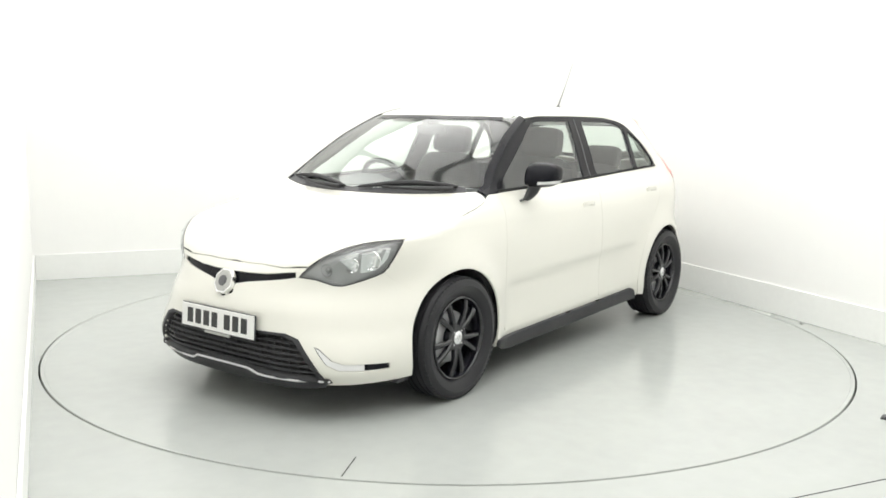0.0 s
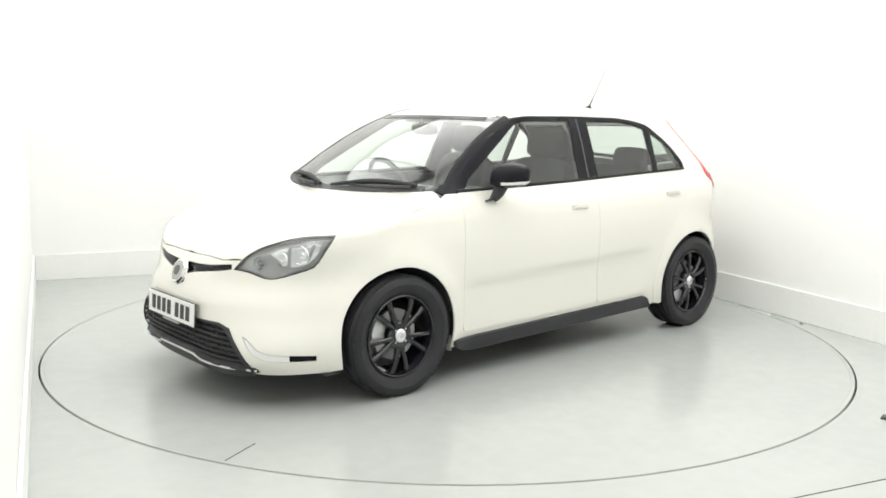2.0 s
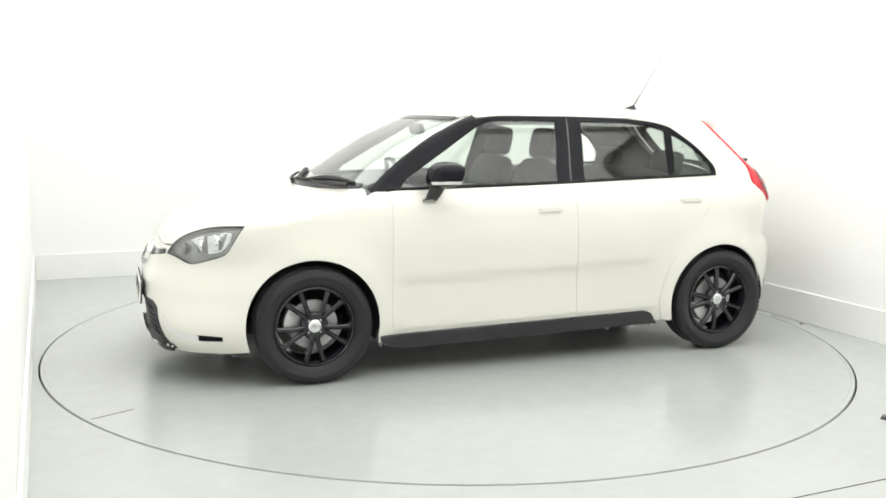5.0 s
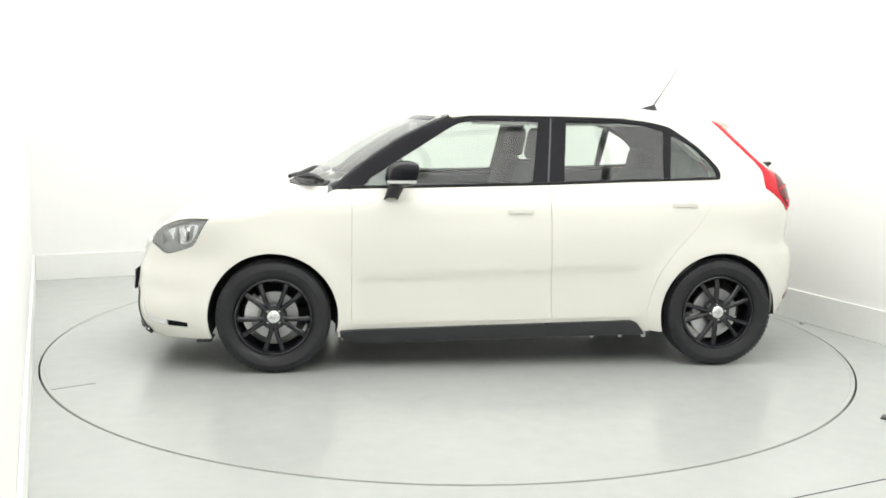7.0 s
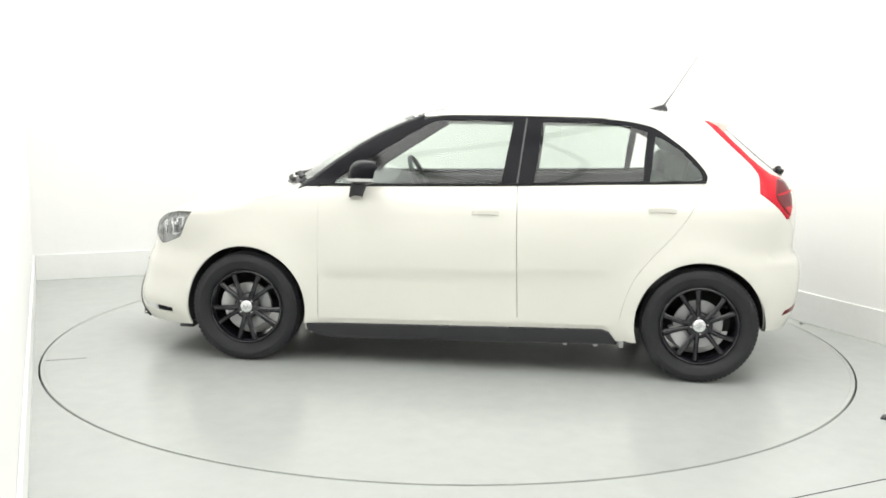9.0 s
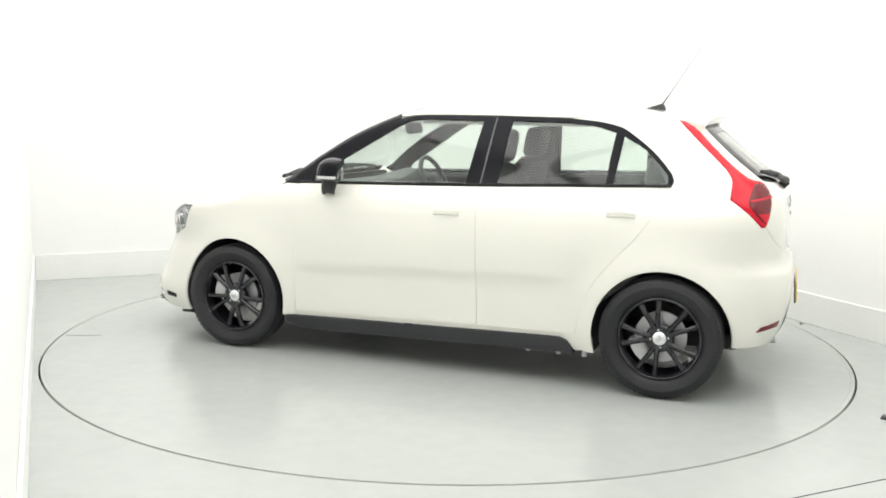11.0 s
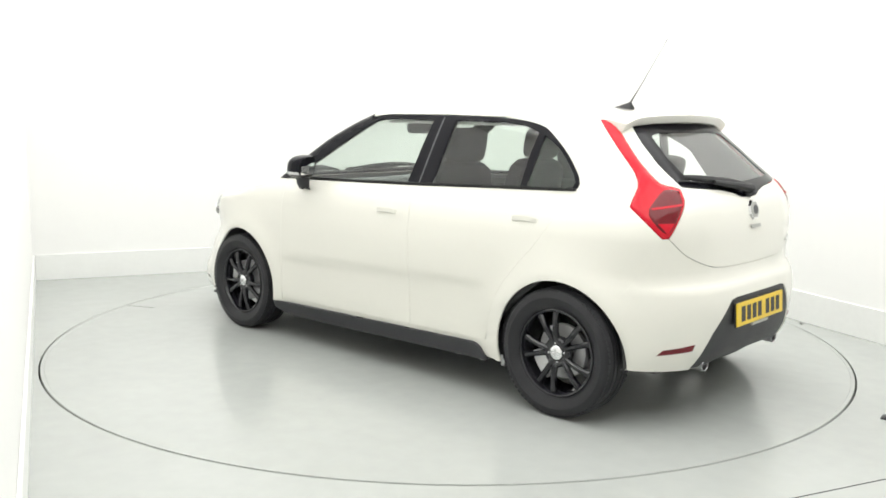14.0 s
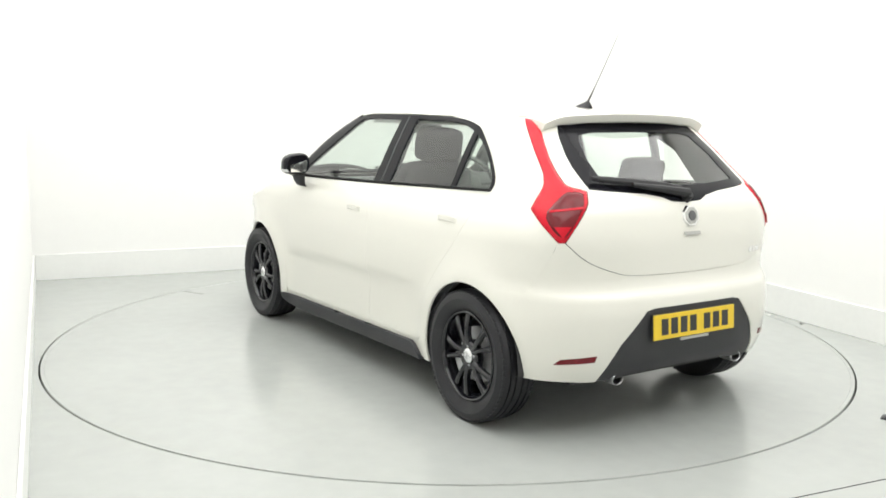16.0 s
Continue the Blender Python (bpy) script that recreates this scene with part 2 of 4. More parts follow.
# ---- panels cut out of the outer form ----
def smooth_path(points, closed=False, step=0.025):
    """A curve through control points, as a fine polyline."""
    p = [Vector(q) for q in points]
    n, out = len(p), []
    for i in range(n if closed else n - 1):
        a, b, c, d = (p[(i + k) % n] if closed else p[min(max(i + k, 0), n - 1)] for k in (-1, 0, 1, 2))
        cuts = max(1, int((c - b).length / step))
        for j in range(cuts):
            t = j / cuts
            out.append(0.5 * (2 * b + (c - a) * t + (2 * a - 5 * b + 4 * c - d) * t * t + (3 * b - a - 3 * c + d) * t ** 3))
    if not closed:
        out.append(p[-1])
    return [tuple(q) for q in out]


def straight(points, step=0.03):
    out = []
    for a, b in zip(points, points[1:]):
        cuts = max(1, int(math.dist(a, b) / step))
        out += [(a[0] + (b[0] - a[0]) * j / cuts, a[1] + (b[1] - a[1]) * j / cuts) for j in range(cuts)]
    return out + [points[-1]]


def arc(cx, cz, r, a0, a1, steps=40):
    """An arc on the car's side, in the wrap's (s, z)."""
    return [on_side(cx + r * math.cos(radians(a0 + (a1 - a0) * i / steps)), cz + r * math.sin(radians(a0 + (a1 - a0) * i / steps)))
            for i in range(steps + 1)]


def inset(loop, gap):
    """The loop moved inwards by gap."""
    pts = [p for i, p in enumerate(loop) if math.dist(p, loop[i - 1]) > 1e-5]
    area = sum(a[0] * b[1] - b[0] * a[1] for a, b in zip(pts, pts[1:] + pts[:1]))
    sign, out, n = (1 if area > 0 else -1), [], len(pts)
    for i in range(n):
        a, b, c = Vector(pts[i - 1]), Vector(pts[i]), Vector(pts[(i + 1) % n])
        d, e = (b - a).normalized(), (c - b).normalized()
        k = Vector((-(d.y + e.y), d.x + e.x))
        k = k.normalized() / max(0.5, abs(k.length) / 2) if k.length > 1e-6 else Vector((-d.y, d.x))
        out.append(tuple(b + sign * gap * k))
    return out


def inside(px, pz, loop):
    q = np.array(loop)
    x0, z0, x1, z1 = q[:, 0], q[:, 1], np.roll(q[:, 0], -1), np.roll(q[:, 1], -1)
    hit = ((z0[None] > pz[:, None]) != (z1[None] > pz[:, None])) & (
        px[:, None] < (x1 - x0)[None] * (pz[:, None] - z0[None]) / np.where(z1 == z0, 1e-9, z1 - z0)[None] + x0[None])
    return hit.sum(1) % 2 == 1


def patch(name, mat, parent, loops, lift=wrap, label="", gap=0.0011, depth=0.0, grid=0.034, flange=0.012, mirror=False, bulge=0.0):
    """A panel: the first loop is its outline, the others are holes in it. depth moves it out of the surface."""
    loops = [straight(list(l) + [l[0]])[:-1] for l in loops]
    loops = [inset(l, gap if i == 0 else -gap) if gap else l for i, l in enumerate(loops)]
    verts, edges = [], []
    for l in loops:
        k = len(verts)
        verts += [Vector(p) for p in l]
        edges += [(k + i, k + (i + 1) % len(l)) for i in range(len(l))]
    rim = len(verts)
    q = np.array(loops[0])
    (u0, v0), (u1, v1) = q.min(0), q.max(0)
    gu, gv = np.meshgrid(np.arange(u0 + grid * 0.37, u1, grid), np.arange(v0 + grid * 0.41, v1, grid))
    gu, gv = gu.ravel(), gv.ravel()
    keep = inside(gu, gv, loops[0])
    for l in loops[1:]:
        keep &= ~inside(gu, gv, l)
    allrim = np.array([p for l in loops for p in l])
    gu, gv = gu[keep], gv[keep]
    if len(gu):
        near = np.min(np.hypot(gu[:, None] - allrim[None, :, 0], gv[:, None] - allrim[None, :, 1]), axis=1)
        gu, gv = gu[near > grid * 0.45], gv[near > grid * 0.45]
        verts += [Vector((a, b)) for a, b in zip(gu, gv)]
    out_v, out_e, out_f, *_ = delaunay_2d_cdt(verts, edges, [], 0, 1e-6)
    uv = np.array([tuple(v) for v in out_v])
    tri = np.array([f for f in out_f if len(f) == 3])
    mid = uv[tri].mean(1)
    ok = inside(mid[:, 0], mid[:, 1], loops[0])
    for l in loops[1:]:
        ok &= ~inside(mid[:, 0], mid[:, 1], l)
    tri = tri[ok]
    p = lift(uv)
    nrm = normals(p)
    off = np.full(len(p), depth)
    if bulge:
        d = np.min(np.hypot(uv[:, None, 0] - allrim[None, :, 0], uv[:, None, 1] - allrim[None, :, 1]), axis=1)
        off = off + bulge * (1 - np.exp(-d / 0.02))
    p = p + nrm * off[:, None]
    a, b, c = p[tri[:, 0]], p[tri[:, 1]], p[tri[:, 2]]
    wrong = np.einsum("ij,ij->i", np.cross(b - a, c - a), nrm[tri[:, 0]]) < 0
    tri[wrong] = tri[wrong][:, ::-1]
    faces = [tuple(map(int, t)) for t in tri]
    pts, nn = [tuple(v) for v in p], [tuple(v) for v in nrm]
    if flange:                                                       # folded edge, which gives the panel its thickness
        count = {}
        for t in faces:
            for e in ((t[0], t[1]), (t[1], t[2]), (t[2], t[0])):
                count[tuple(sorted(e))] = None if tuple(sorted(e)) in count else e
        low, flat = {}, {}
        for e in [e for e in count.values() if e]:
            for i in e:
                if i not in low:
                    low[i] = len(pts)
                    pts.append(tuple(p[i] - nrm[i] * flange))
                    nn.append(nn[i])
            faces.append((e[1], e[0], low[e[0]], low[e[1]]))
    if mirror:
        pts, nn = [(x, -y, z) for x, y, z in pts], [(x, -y, z) for x, y, z in nn]
        faces = [f[::-1] for f in faces]
    me = bpy.data.meshes.new(name)
    me.from_pydata(pts, [], faces)
    me.materials.append(mat)
    me.shade_smooth()
    if not bulge:
        me.normals_split_custom_set([nn[v] if len(f) == 3 else (0, 0, 0) for f in faces for v in f])
    ob = new(name, me)
    ob.parent = parent
    return tagged(ob, label)


def both_ways(half, way=1):
    """Closes a half outline that starts and ends on the centre line of nose or tail."""
    return half + [(way * 2 * SEAM - s, z) for s, z in half[::-1] if abs(abs(s) - SEAM) > 1e-4]


def over(half):
    """Closes a half outline, in barrel (x, angle), over the roof to the other side."""
    return half + [(x, math.pi - a) for x, a in half[::-1] if abs(a - math.pi / 2) > 1e-4]


def ang(x, z, zc=0.88):
    """The barrel angle of the point of the left side at x and z."""
    y = shoot(np.array([[x, 0.0, z]]), np.array([[0.0, 1.0, 0.0]]))[0, 1]
    return (x, math.atan2(z - zc, y))


def ang_y(x, y, zc=0.88):
    """The barrel angle of the point of the top at x and y."""
    z = shoot(np.array([[x, y, 0.7 if x < 1 else 0.5]]), np.array([[0.0, 0.0, 1.0]]))[0, 2]
    return (x, math.atan2(z - zc, y))


def at_end(y, z, way=1):
    """The point of the nose or tail at y and z, and the outward normal there."""
    p = shoot(np.array([[way * 0.9, y, z]]), np.array([[way * 1.0, 0.0, 0.0]]))
    return Vector(p[0]), Vector(normals(p)[0])


def at_side(x, z):
    p = shoot(np.array([[x, 0.0, z]]), np.array([[0.0, 1.0, 0.0]]))
    return Vector(p[0]), Vector(normals(p)[0])


def at_top(x, y):
    p = shoot(np.array([[x, y, 0.7 if x < 1 else 0.5]]), np.array([[0.0, 0.0, 1.0]]))
    return Vector(p[0]), Vector(normals(p)[0])


# ---- the room ----
def room_wall(name, lo, hi, label):
    bm = bmesh.new()
    box(bm, lo, hi)
    ob = link_mesh(name, bm, WALL, None, label, False)
    ob.matrix_world = ROOM
    return tagged(ob, label, "wall", kind="structure")


T = 0.15
room_wall("wall_back", (LEFT - T, BACK, 0), (RIGHT + T, BACK + T, HIGH), "plain white painted studio wall behind the turntable")
room_wall("wall_left", (LEFT - T, FRONT, 0), (LEFT, BACK, HIGH), "plain white painted studio side wall close to the turntable")
room_wall("wall_right", (RIGHT, FRONT, 0), (RIGHT + T, BACK, HIGH), "plain white painted studio side wall, brightly lit")
room_wall("wall_front", (LEFT - T, FRONT - T, 0), (RIGHT + T, FRONT, HIGH), "plain white painted studio wall")

bm = bmesh.new()
box(bm, (LEFT - T, FRONT - T, HIGH), (RIGHT + T, BACK + T, HIGH + T))
ceiling = link_mesh("ceiling", bm, WALL, None, "", False)
ceiling.matrix_world = ROOM
tagged(ceiling, "plain white painted studio ceiling with light panels", "ceiling", kind="structure")

bm = bmesh.new()                                                     # the floor, with the turntable's round opening
ring = [(TABLE_R * math.cos(2 * math.pi * i / 160), TABLE_R * math.sin(2 * math.pi * i / 160)) for i in range(160)]
square = [(LEFT - T, FRONT - T), (RIGHT + T, FRONT - T), (RIGHT + T, BACK + T), (LEFT - T, BACK + T)]
inner, lower = [bm.verts.new((x, y, 0)) for x, y in ring], [bm.verts.new((x, y, -0.08)) for x, y in ring]
edges = [bm.edges.new((inner[i], inner[(i + 1) % 160])) for i in range(160)]
outer = [bm.verts.new((x, y, 0)) for x, y in square]
edges += [bm.edges.new((outer[i], outer[(i + 1) % 4])) for i in range(4)]
bmesh.ops.triangle_fill(bm, edges=edges, use_beauty=True)
for f in bm.faces:
    if f.normal.z < 0:
        f.normal_flip()
for i in range(160):
    bm.faces.new((inner[i], inner[(i + 1) % 160], lower[(i + 1) % 160], lower[i]))
floor = link_mesh("floor", bm, FLOOR, None, "", False)
floor.matrix_world = ROOM
tagged(floor, "smooth pale grey painted studio floor round the turntable", "floor", kind="structure")

bm = bmesh.new()
bmesh.ops.create_circle(bm, cap_ends=True, radius=TABLE_R + 0.05, segments=96)
bmesh.ops.translate(bm, vec=(0, 0, -0.075), verts=bm.verts)
pit = link_mesh("turntable_pit", bm, PIT, None, "", False)
tagged(pit, "dark shallow pit under the turntable", "pit", kind="structure")

for nm, lo, hi in (("baseboard_1", (LEFT + 0.02, BACK - 0.018, 0), (RIGHT - 0.019, BACK - 0.001, 0.215)),
                   ("baseboard_3", (RIGHT - 0.018, FRONT, 0), (RIGHT - 0.001, BACK - 0.018, 0.215)),
                   ("baseboard_2", (LEFT + 0.001, FRONT, 0), (LEFT + 0.018, BACK - 0.018, 0.215))):
    bm = bmesh.new()
    box(bm, lo, hi, None, 0.004)
    sk = link_mesh(nm, bm, SKIRT, None, "", False)
    sk.matrix_world = ROOM
    tagged(sk, "pale grey flat skirting board along the white wall", "skirting", kind="structure")


def ceiling_light(a, b):
    light = tagged(new("ceiling_light"), "white square-framed ceiling light panel, switched on", "ceiling light", "ceiling light panels")
    light.matrix_world = ROOM @ pose(a, b, HIGH)
    bm = bmesh.new()
    for lo, hi in (((-0.80, -1.24, -0.05), (0.80, -1.20, 0)), ((-0.80, 1.20, -0.05), (0.80, 1.24, 0)),
                   ((-0.80, -1.20, -0.05), (-0.775, 1.20, 0)), ((0.775, -1.20, -0.05), (0.80, 1.20, 0))):
        box(bm, lo, hi, None, 0.004)
    part("frame", bm, WALL, light, "", False)
    bm = bmesh.new()
    box(bm, (-0.775, -1.20, -0.03), (0.775, 1.20, -0.01))
    part("diffuser", bm, GLOW, light, "glowing white diffuser", False)
    return light


for a, b in LAMPS:
    ceiling_light(a, b)

# ---- the turntable ----
turntable = tagged(new("turntable"), "large round flush grey vehicle turntable, slowly turning", "turntable")
bm = bmesh.new()
R1 = TABLE_R - 0.010
rings = []
for r, z in ((0.0, 0), (0.8, 0), (1.6, 0), (R1 - 0.004, 0), (R1, -0.004), (R1, -0.06)):
    if r == 0:
        hub = bm.verts.new((0, 0, 0))
        continue
    rings.append([bm.verts.new((r * math.cos(2 * math.pi * i / 160), r * math.sin(2 * math.pi * i / 160), z)) for i in range(160)])
for i in range(160):
    bm.faces.new((hub, rings[0][i], rings[0][(i + 1) % 160]))
    for p, q in zip(rings, rings[1:]):
        bm.faces.new((p[i], q[i], q[(i + 1) % 160], p[(i + 1) % 160]))
part("deck", bm, TABLE, turntable, "", True)

bm = bmesh.new()
lathe(bm, [(R1 - 0.022, 0.0), (R1 - 0.020, 0.0022), (R1 - 0.002, 0.0022), (R1 + 0.001, -0.003), (R1 + 0.001, -0.02)], 160)
bmesh.ops.rotate(bm, verts=bm.verts, cent=(0, 0, 0), matrix=Matrix.Rotation(radians(90), 3, "X"))
bmesh.ops.recalc_face_normals(bm, faces=bm.faces)
part("edge_band", bm, TABLE, turntable)
bm = bmesh.new()
box(bm, (2.20, -0.0025, -0.01), (2.425, 0.0025, 0.0008))
bmesh.ops.rotate(bm, verts=bm.verts, cent=(0, 0, 0), matrix=Matrix.Rotation(radians(26.5), 3, "Z"))
part("deck_joint", bm, PIT, turntable, "dark radial joint in the deck", False)

# joint across the floor, and two small dark fittings on it
bm = bmesh.new()
box(bm, (LEFT + 0.03, -2.826, -0.01), (RIGHT - 0.03, -2.820, 0.0008))
joint = link_mesh("floor_joint", bm, PIT, None, "", False)
joint.matrix_world = ROOM
tagged(joint, "thin dark straight joint across the studio floor", "floor joint", kind="structure")


def floor_fitting(a, b, size, turn):
    ob = tagged(new("floor_fitting"), "small dark metal fitting fixed to the studio floor", "fitting")
    ob.matrix_world = ROOM @ pose(a, b, 0, 0, 0, turn)
    bm = bmesh.new()
    box(bm, (-size, -size * 0.6, 0), (size, size * 0.6, size * 0.25), None, size * 0.08)
    part("plate", bm, PLASTIC, ob)
    bm = bmesh.new()
    tube(bm, [(0, 0, size * 0.2), (0, 0, size * 0.55)], size * 0.3, 10)
    part("bolt", bm, STEEL, ob)


floor_fitting(1.30, -2.29, 0.035, 30)
floor_fitting(2.44, -0.62, 0.018, 60)


# ---- the car ----
car = tagged(new("car"), "cream-white five-door hatchback with black wheels and trim, parked on the turntable", "car")

# lines shared by neighbouring panels, in the wrap's (s, z)
BELT = [(0.93, 1.004), (0.79, 1.009), (0.29, 1.019), (-0.23, 1.033), (-0.75, 1.052), (-1.0, 1.060), (-1.3, 1.070)]
DLO_REAR = [(-1.3, 1.070), (-1.318, 1.085), (-1.316, 1.135), (-1.21, 1.246), (-1.03, 1.347), (-0.887, 1.387), (-0.72, 1.404)]
DLO_TOP = [(-0.72, 1.404), (-0.32, 1.411), (0.1, 1.410), (0.2, 1.405)]
EDGE = []
for x in (0.285, 0.34, 0.42, 0.50, 0.58, 0.66, 0.74, 0.82, 0.90):    # upper edge of the side along the windscreen pillar
    z = 1.2
    for _ in range(12):
        z = float(top_of(x, WIDTH(z))) - 0.024
    EDGE.append((x, z))
LAMP_TOP = [(1.993, 0.664), (1.957, 0.712), (1.896, 0.766), (1.802, 0.810), (1.701, 0.832), (1.580, 0.838)]
LAMP_LOW = [(1.580, 0.838), (1.622, 0.757), (1.667, 0.685), (1.757, 0.648), (1.834, 0.626), (1.884, 0.638), (1.927, 0.655), (1.993, 0.664)]
WING_TOP = [(1.580, 0.838), (1.447, 0.872), (1.3, 0.904), (1.163, 0.932), (1.042, 0.958), (0.97, 0.980), (0.93, 1.0)]
NOSE_EDGE = [(SEAM, 0.700), (2.25, 0.701), (2.164, 0.704), (2.06, 0.700), (1.993, 0.664)]
BUMPER_SEAM = [(1.667, 0.685), (1.60, 0.63), on_side(1.515, 0.558)]
TAIL_SEAM = [(-1.69, 0.884), (-1.60, 0.70), on_side(-1.508, 0.554)]
LAMP_OUT = [(-1.40, 1.405), (-1.50, 1.295), (-1.598, 1.165), (-1.604, 1.105), (-1.566, 1.02), (-1.635, 0.945), (-1.69, 0.884)]
LAMP_IN = [(-1.69, 0.884), (-1.715, 0.885), (-1.774, 0.995), (-1.799, 1.052), (-1.797, 1.098), (-1.735, 1.112), (-1.707, 1.122),
           (-1.640, 1.2), (-1.526, 1.362), (-1.440, 1.405)]
GATE_LOW = [(-1.715, 0.885), (-1.80, 0.805), (-1.92, 0.752), (-2.03, 0.734), (-SEAM, 0.727)]
DOOR_GAP = [(-0.262, 1.034), (-0.268, 0.8), (-0.276, 0.5), (-0.284, 0.285)]
REAR_EDGE = [(-1.3, 1.070), (-1.14, 0.835), (-1.0, 0.68), (-0.905, 0.55), (-0.856, 0.42), (-0.838, 0.33)]


def part_of(curve, a, b):
    """The stretch of a fine curve between two values of s."""
    c = smooth_path(curve, step=0.01)
    return [p for p in c if min(a, b) <= p[0] <= max(a, b)]


def to_angle(curve, lift_z=0.88):
    """Side points (x, z) as barrel (x, angle)."""
    return [ang(x, z, lift_z) for x, z in curve]


def wrap_to_angle(curve, zc):
    """Points of the wrap as barrel (x, angle)."""
    p = wrap(np.array(curve, float))
    return [(float(q[0]), math.atan2(q[2] - zc, q[1])) for q in p]


# bonnet
half = ([(1.987, math.pi / 2)] + wrap_to_angle(straight(NOSE_EDGE[:4], 0.03)[1:] + smooth_path(LAMP_TOP[1:]) + smooth_path(WING_TOP)[1:-1], 0.45)
        + [ang_y(1.212 - 0.5 * y * y, y, 0.45) for y in (0.70, 0.62, 0.5, 0.4, 0.3, 0.2, 0.1)] + [(1.212, math.pi / 2)])
bonnet = patch("bonnet", PAINT, car, [over(half)], barrel_low, gap=0.0028)

# front bumper with its openings
GRILLE = [(SEAM, 0.662), (2.24, 0.663), (2.14, 0.669), (2.04, 0.684), (2.005, 0.688), (2.002, 0.664), (2.06, 0.650), (2.22, 0.622), (2.28, 0.606), (2.285, 0.563), (SEAM, 0.540)]
INTAKE = [(SEAM, 0.40), (2.15, 0.402), (2.03, 0.404), (1.985, 0.385), (1.93, 0.29), (1.893, 0.212), (1.95, 0.20), (2.15, 0.21), (SEAM, 0.212)]
FOG = [(1.915, 0.366), (1.893, 0.356), (1.85, 0.305), (1.81, 0.287), (1.732, 0.281), (1.648, 0.274), (1.648, 0.246), (1.732, 0.247), (1.828, 0.254), (1.872, 0.285)]
arch_front = arc(1.265, 0.31, 0.352, 45, 158)
BOTTOM = [(1.60, 0.183), (1.65, 0.18), (1.793, 0.178), (1.881, 0.180), (2.0, 0.172), (SEAM, 0.168)]
half = (NOSE_EDGE[:4] + [(1.9575, 0.7115)] + smooth_path(LAMP_LOW[2:])[::-1] + smooth_path(BUMPER_SEAM)[1:]
        + arc(1.265, 0.31, 0.352, 45, -20)[1:] + straight(BOTTOM))
mirror_fog = [(2 * SEAM - s, z) for s, z in FOG]
bumper = patch("front_bumper", PAINT, car, [both_ways(half), both_ways(straight(GRILLE)), both_ways(straight(INTAKE)), FOG, mirror_fog], wrap, gap=0.0002)
patch("upper_grille", BLACK, bumper, [both_ways(straight(GRILLE))], wrap, "slim gloss black grille", gap=0.001, depth=-0.014)
patch("intake_back", UNDER, bumper, [both_ways(straight(INTAKE))], wrap, "black lower intake", gap=-0.01, depth=-0.05)


def grille_bar(points, r, name="grille_bar", mat=PLASTIC):
    bm = bmesh.new()
    tube(bm, points, r, 6)
    return part(name, bm, mat, bumper)


for k in range(6):
    z = 0.235 + 0.028 * k
    edge = 0.56 - 0.33 * (z - 0.21)
    grille_bar([(lambda p, n: p - n * 0.022)(*at_end(edge * j / 9, z)) for j in range(-9, 10)], 0.0065)
for k in range(-12, 13):
    y = 0.042 * k
    top = 0.39 if abs(y) < 0.47 else 0.36
    grille_bar([(lambda p, n: p - n * 0.024)(*at_end(y, z)) for z in (0.215, 0.3, top)], 0.004)
# dark lip and frame of the lower intake
LIP = [(SEAM, 0.226), (2.21, 0.226), (2.16, 0.205), (1.90, 0.213), (1.875, 0.178), (2.0, 0.155), (SEAM, 0.15)]
patch("lower_lip", PLASTIC, bumper, [both_ways(straight(LIP))], wrap, "black plastic front lip", depth=0.012, flange=0.05)
bm = bmesh.new()
edge = [(-0.60, 0.212), (-0.45, 0.207), (-0.30, 0.203), (-0.235, 0.205), (-0.185, 0.226), (0, 0.227), (0.185, 0.226), (0.235, 0.205), (0.30, 0.203), (0.45, 0.207), (0.60, 0.212)]
tube(bm, [(lambda p, n: p + n * 0.012)(*at_end(y, z)) for y, z in edge], 0.0055, 8)
part("lip_edge", bm, CALIPER, bumper, "dull silver edge along the front lip")
FRAME_OUT = [(SEAM, 0.412), (2.15, 0.414), (2.02, 0.416), (1.97, 0.395), (1.915, 0.295), (1.872, 0.205), (1.90, 0.19), (2.15, 0.2), (SEAM, 0.2)]
patch("intake_frame", PLASTIC, bumper, [both_ways(straight(FRAME_OUT)), both_ways(straight(INTAKE))], wrap, "black plastic intake frame", gap=0, depth=0.004, flange=0.03)
for mir in (False, True):
    strip = patch("fog_strip", LENS_WHITE, bumper, [[(1.915, 0.366), (1.893, 0.356), (1.85, 0.305), (1.81, 0.287), (1.738, 0.2815), (1.738, 0.2475), (1.828, 0.254), (1.872, 0.285)]], wrap, "clear white lower lamp strip", depth=-0.003, gap=0.003, mirror=mir)
    patch("fog_recess", BLACK, bumper, [[(1.735, 0.280), (1.65, 0.272), (1.65, 0.248), (1.735, 0.249)]], wrap, "black recess beside the lamp strip", depth=-0.004, mirror=mir)

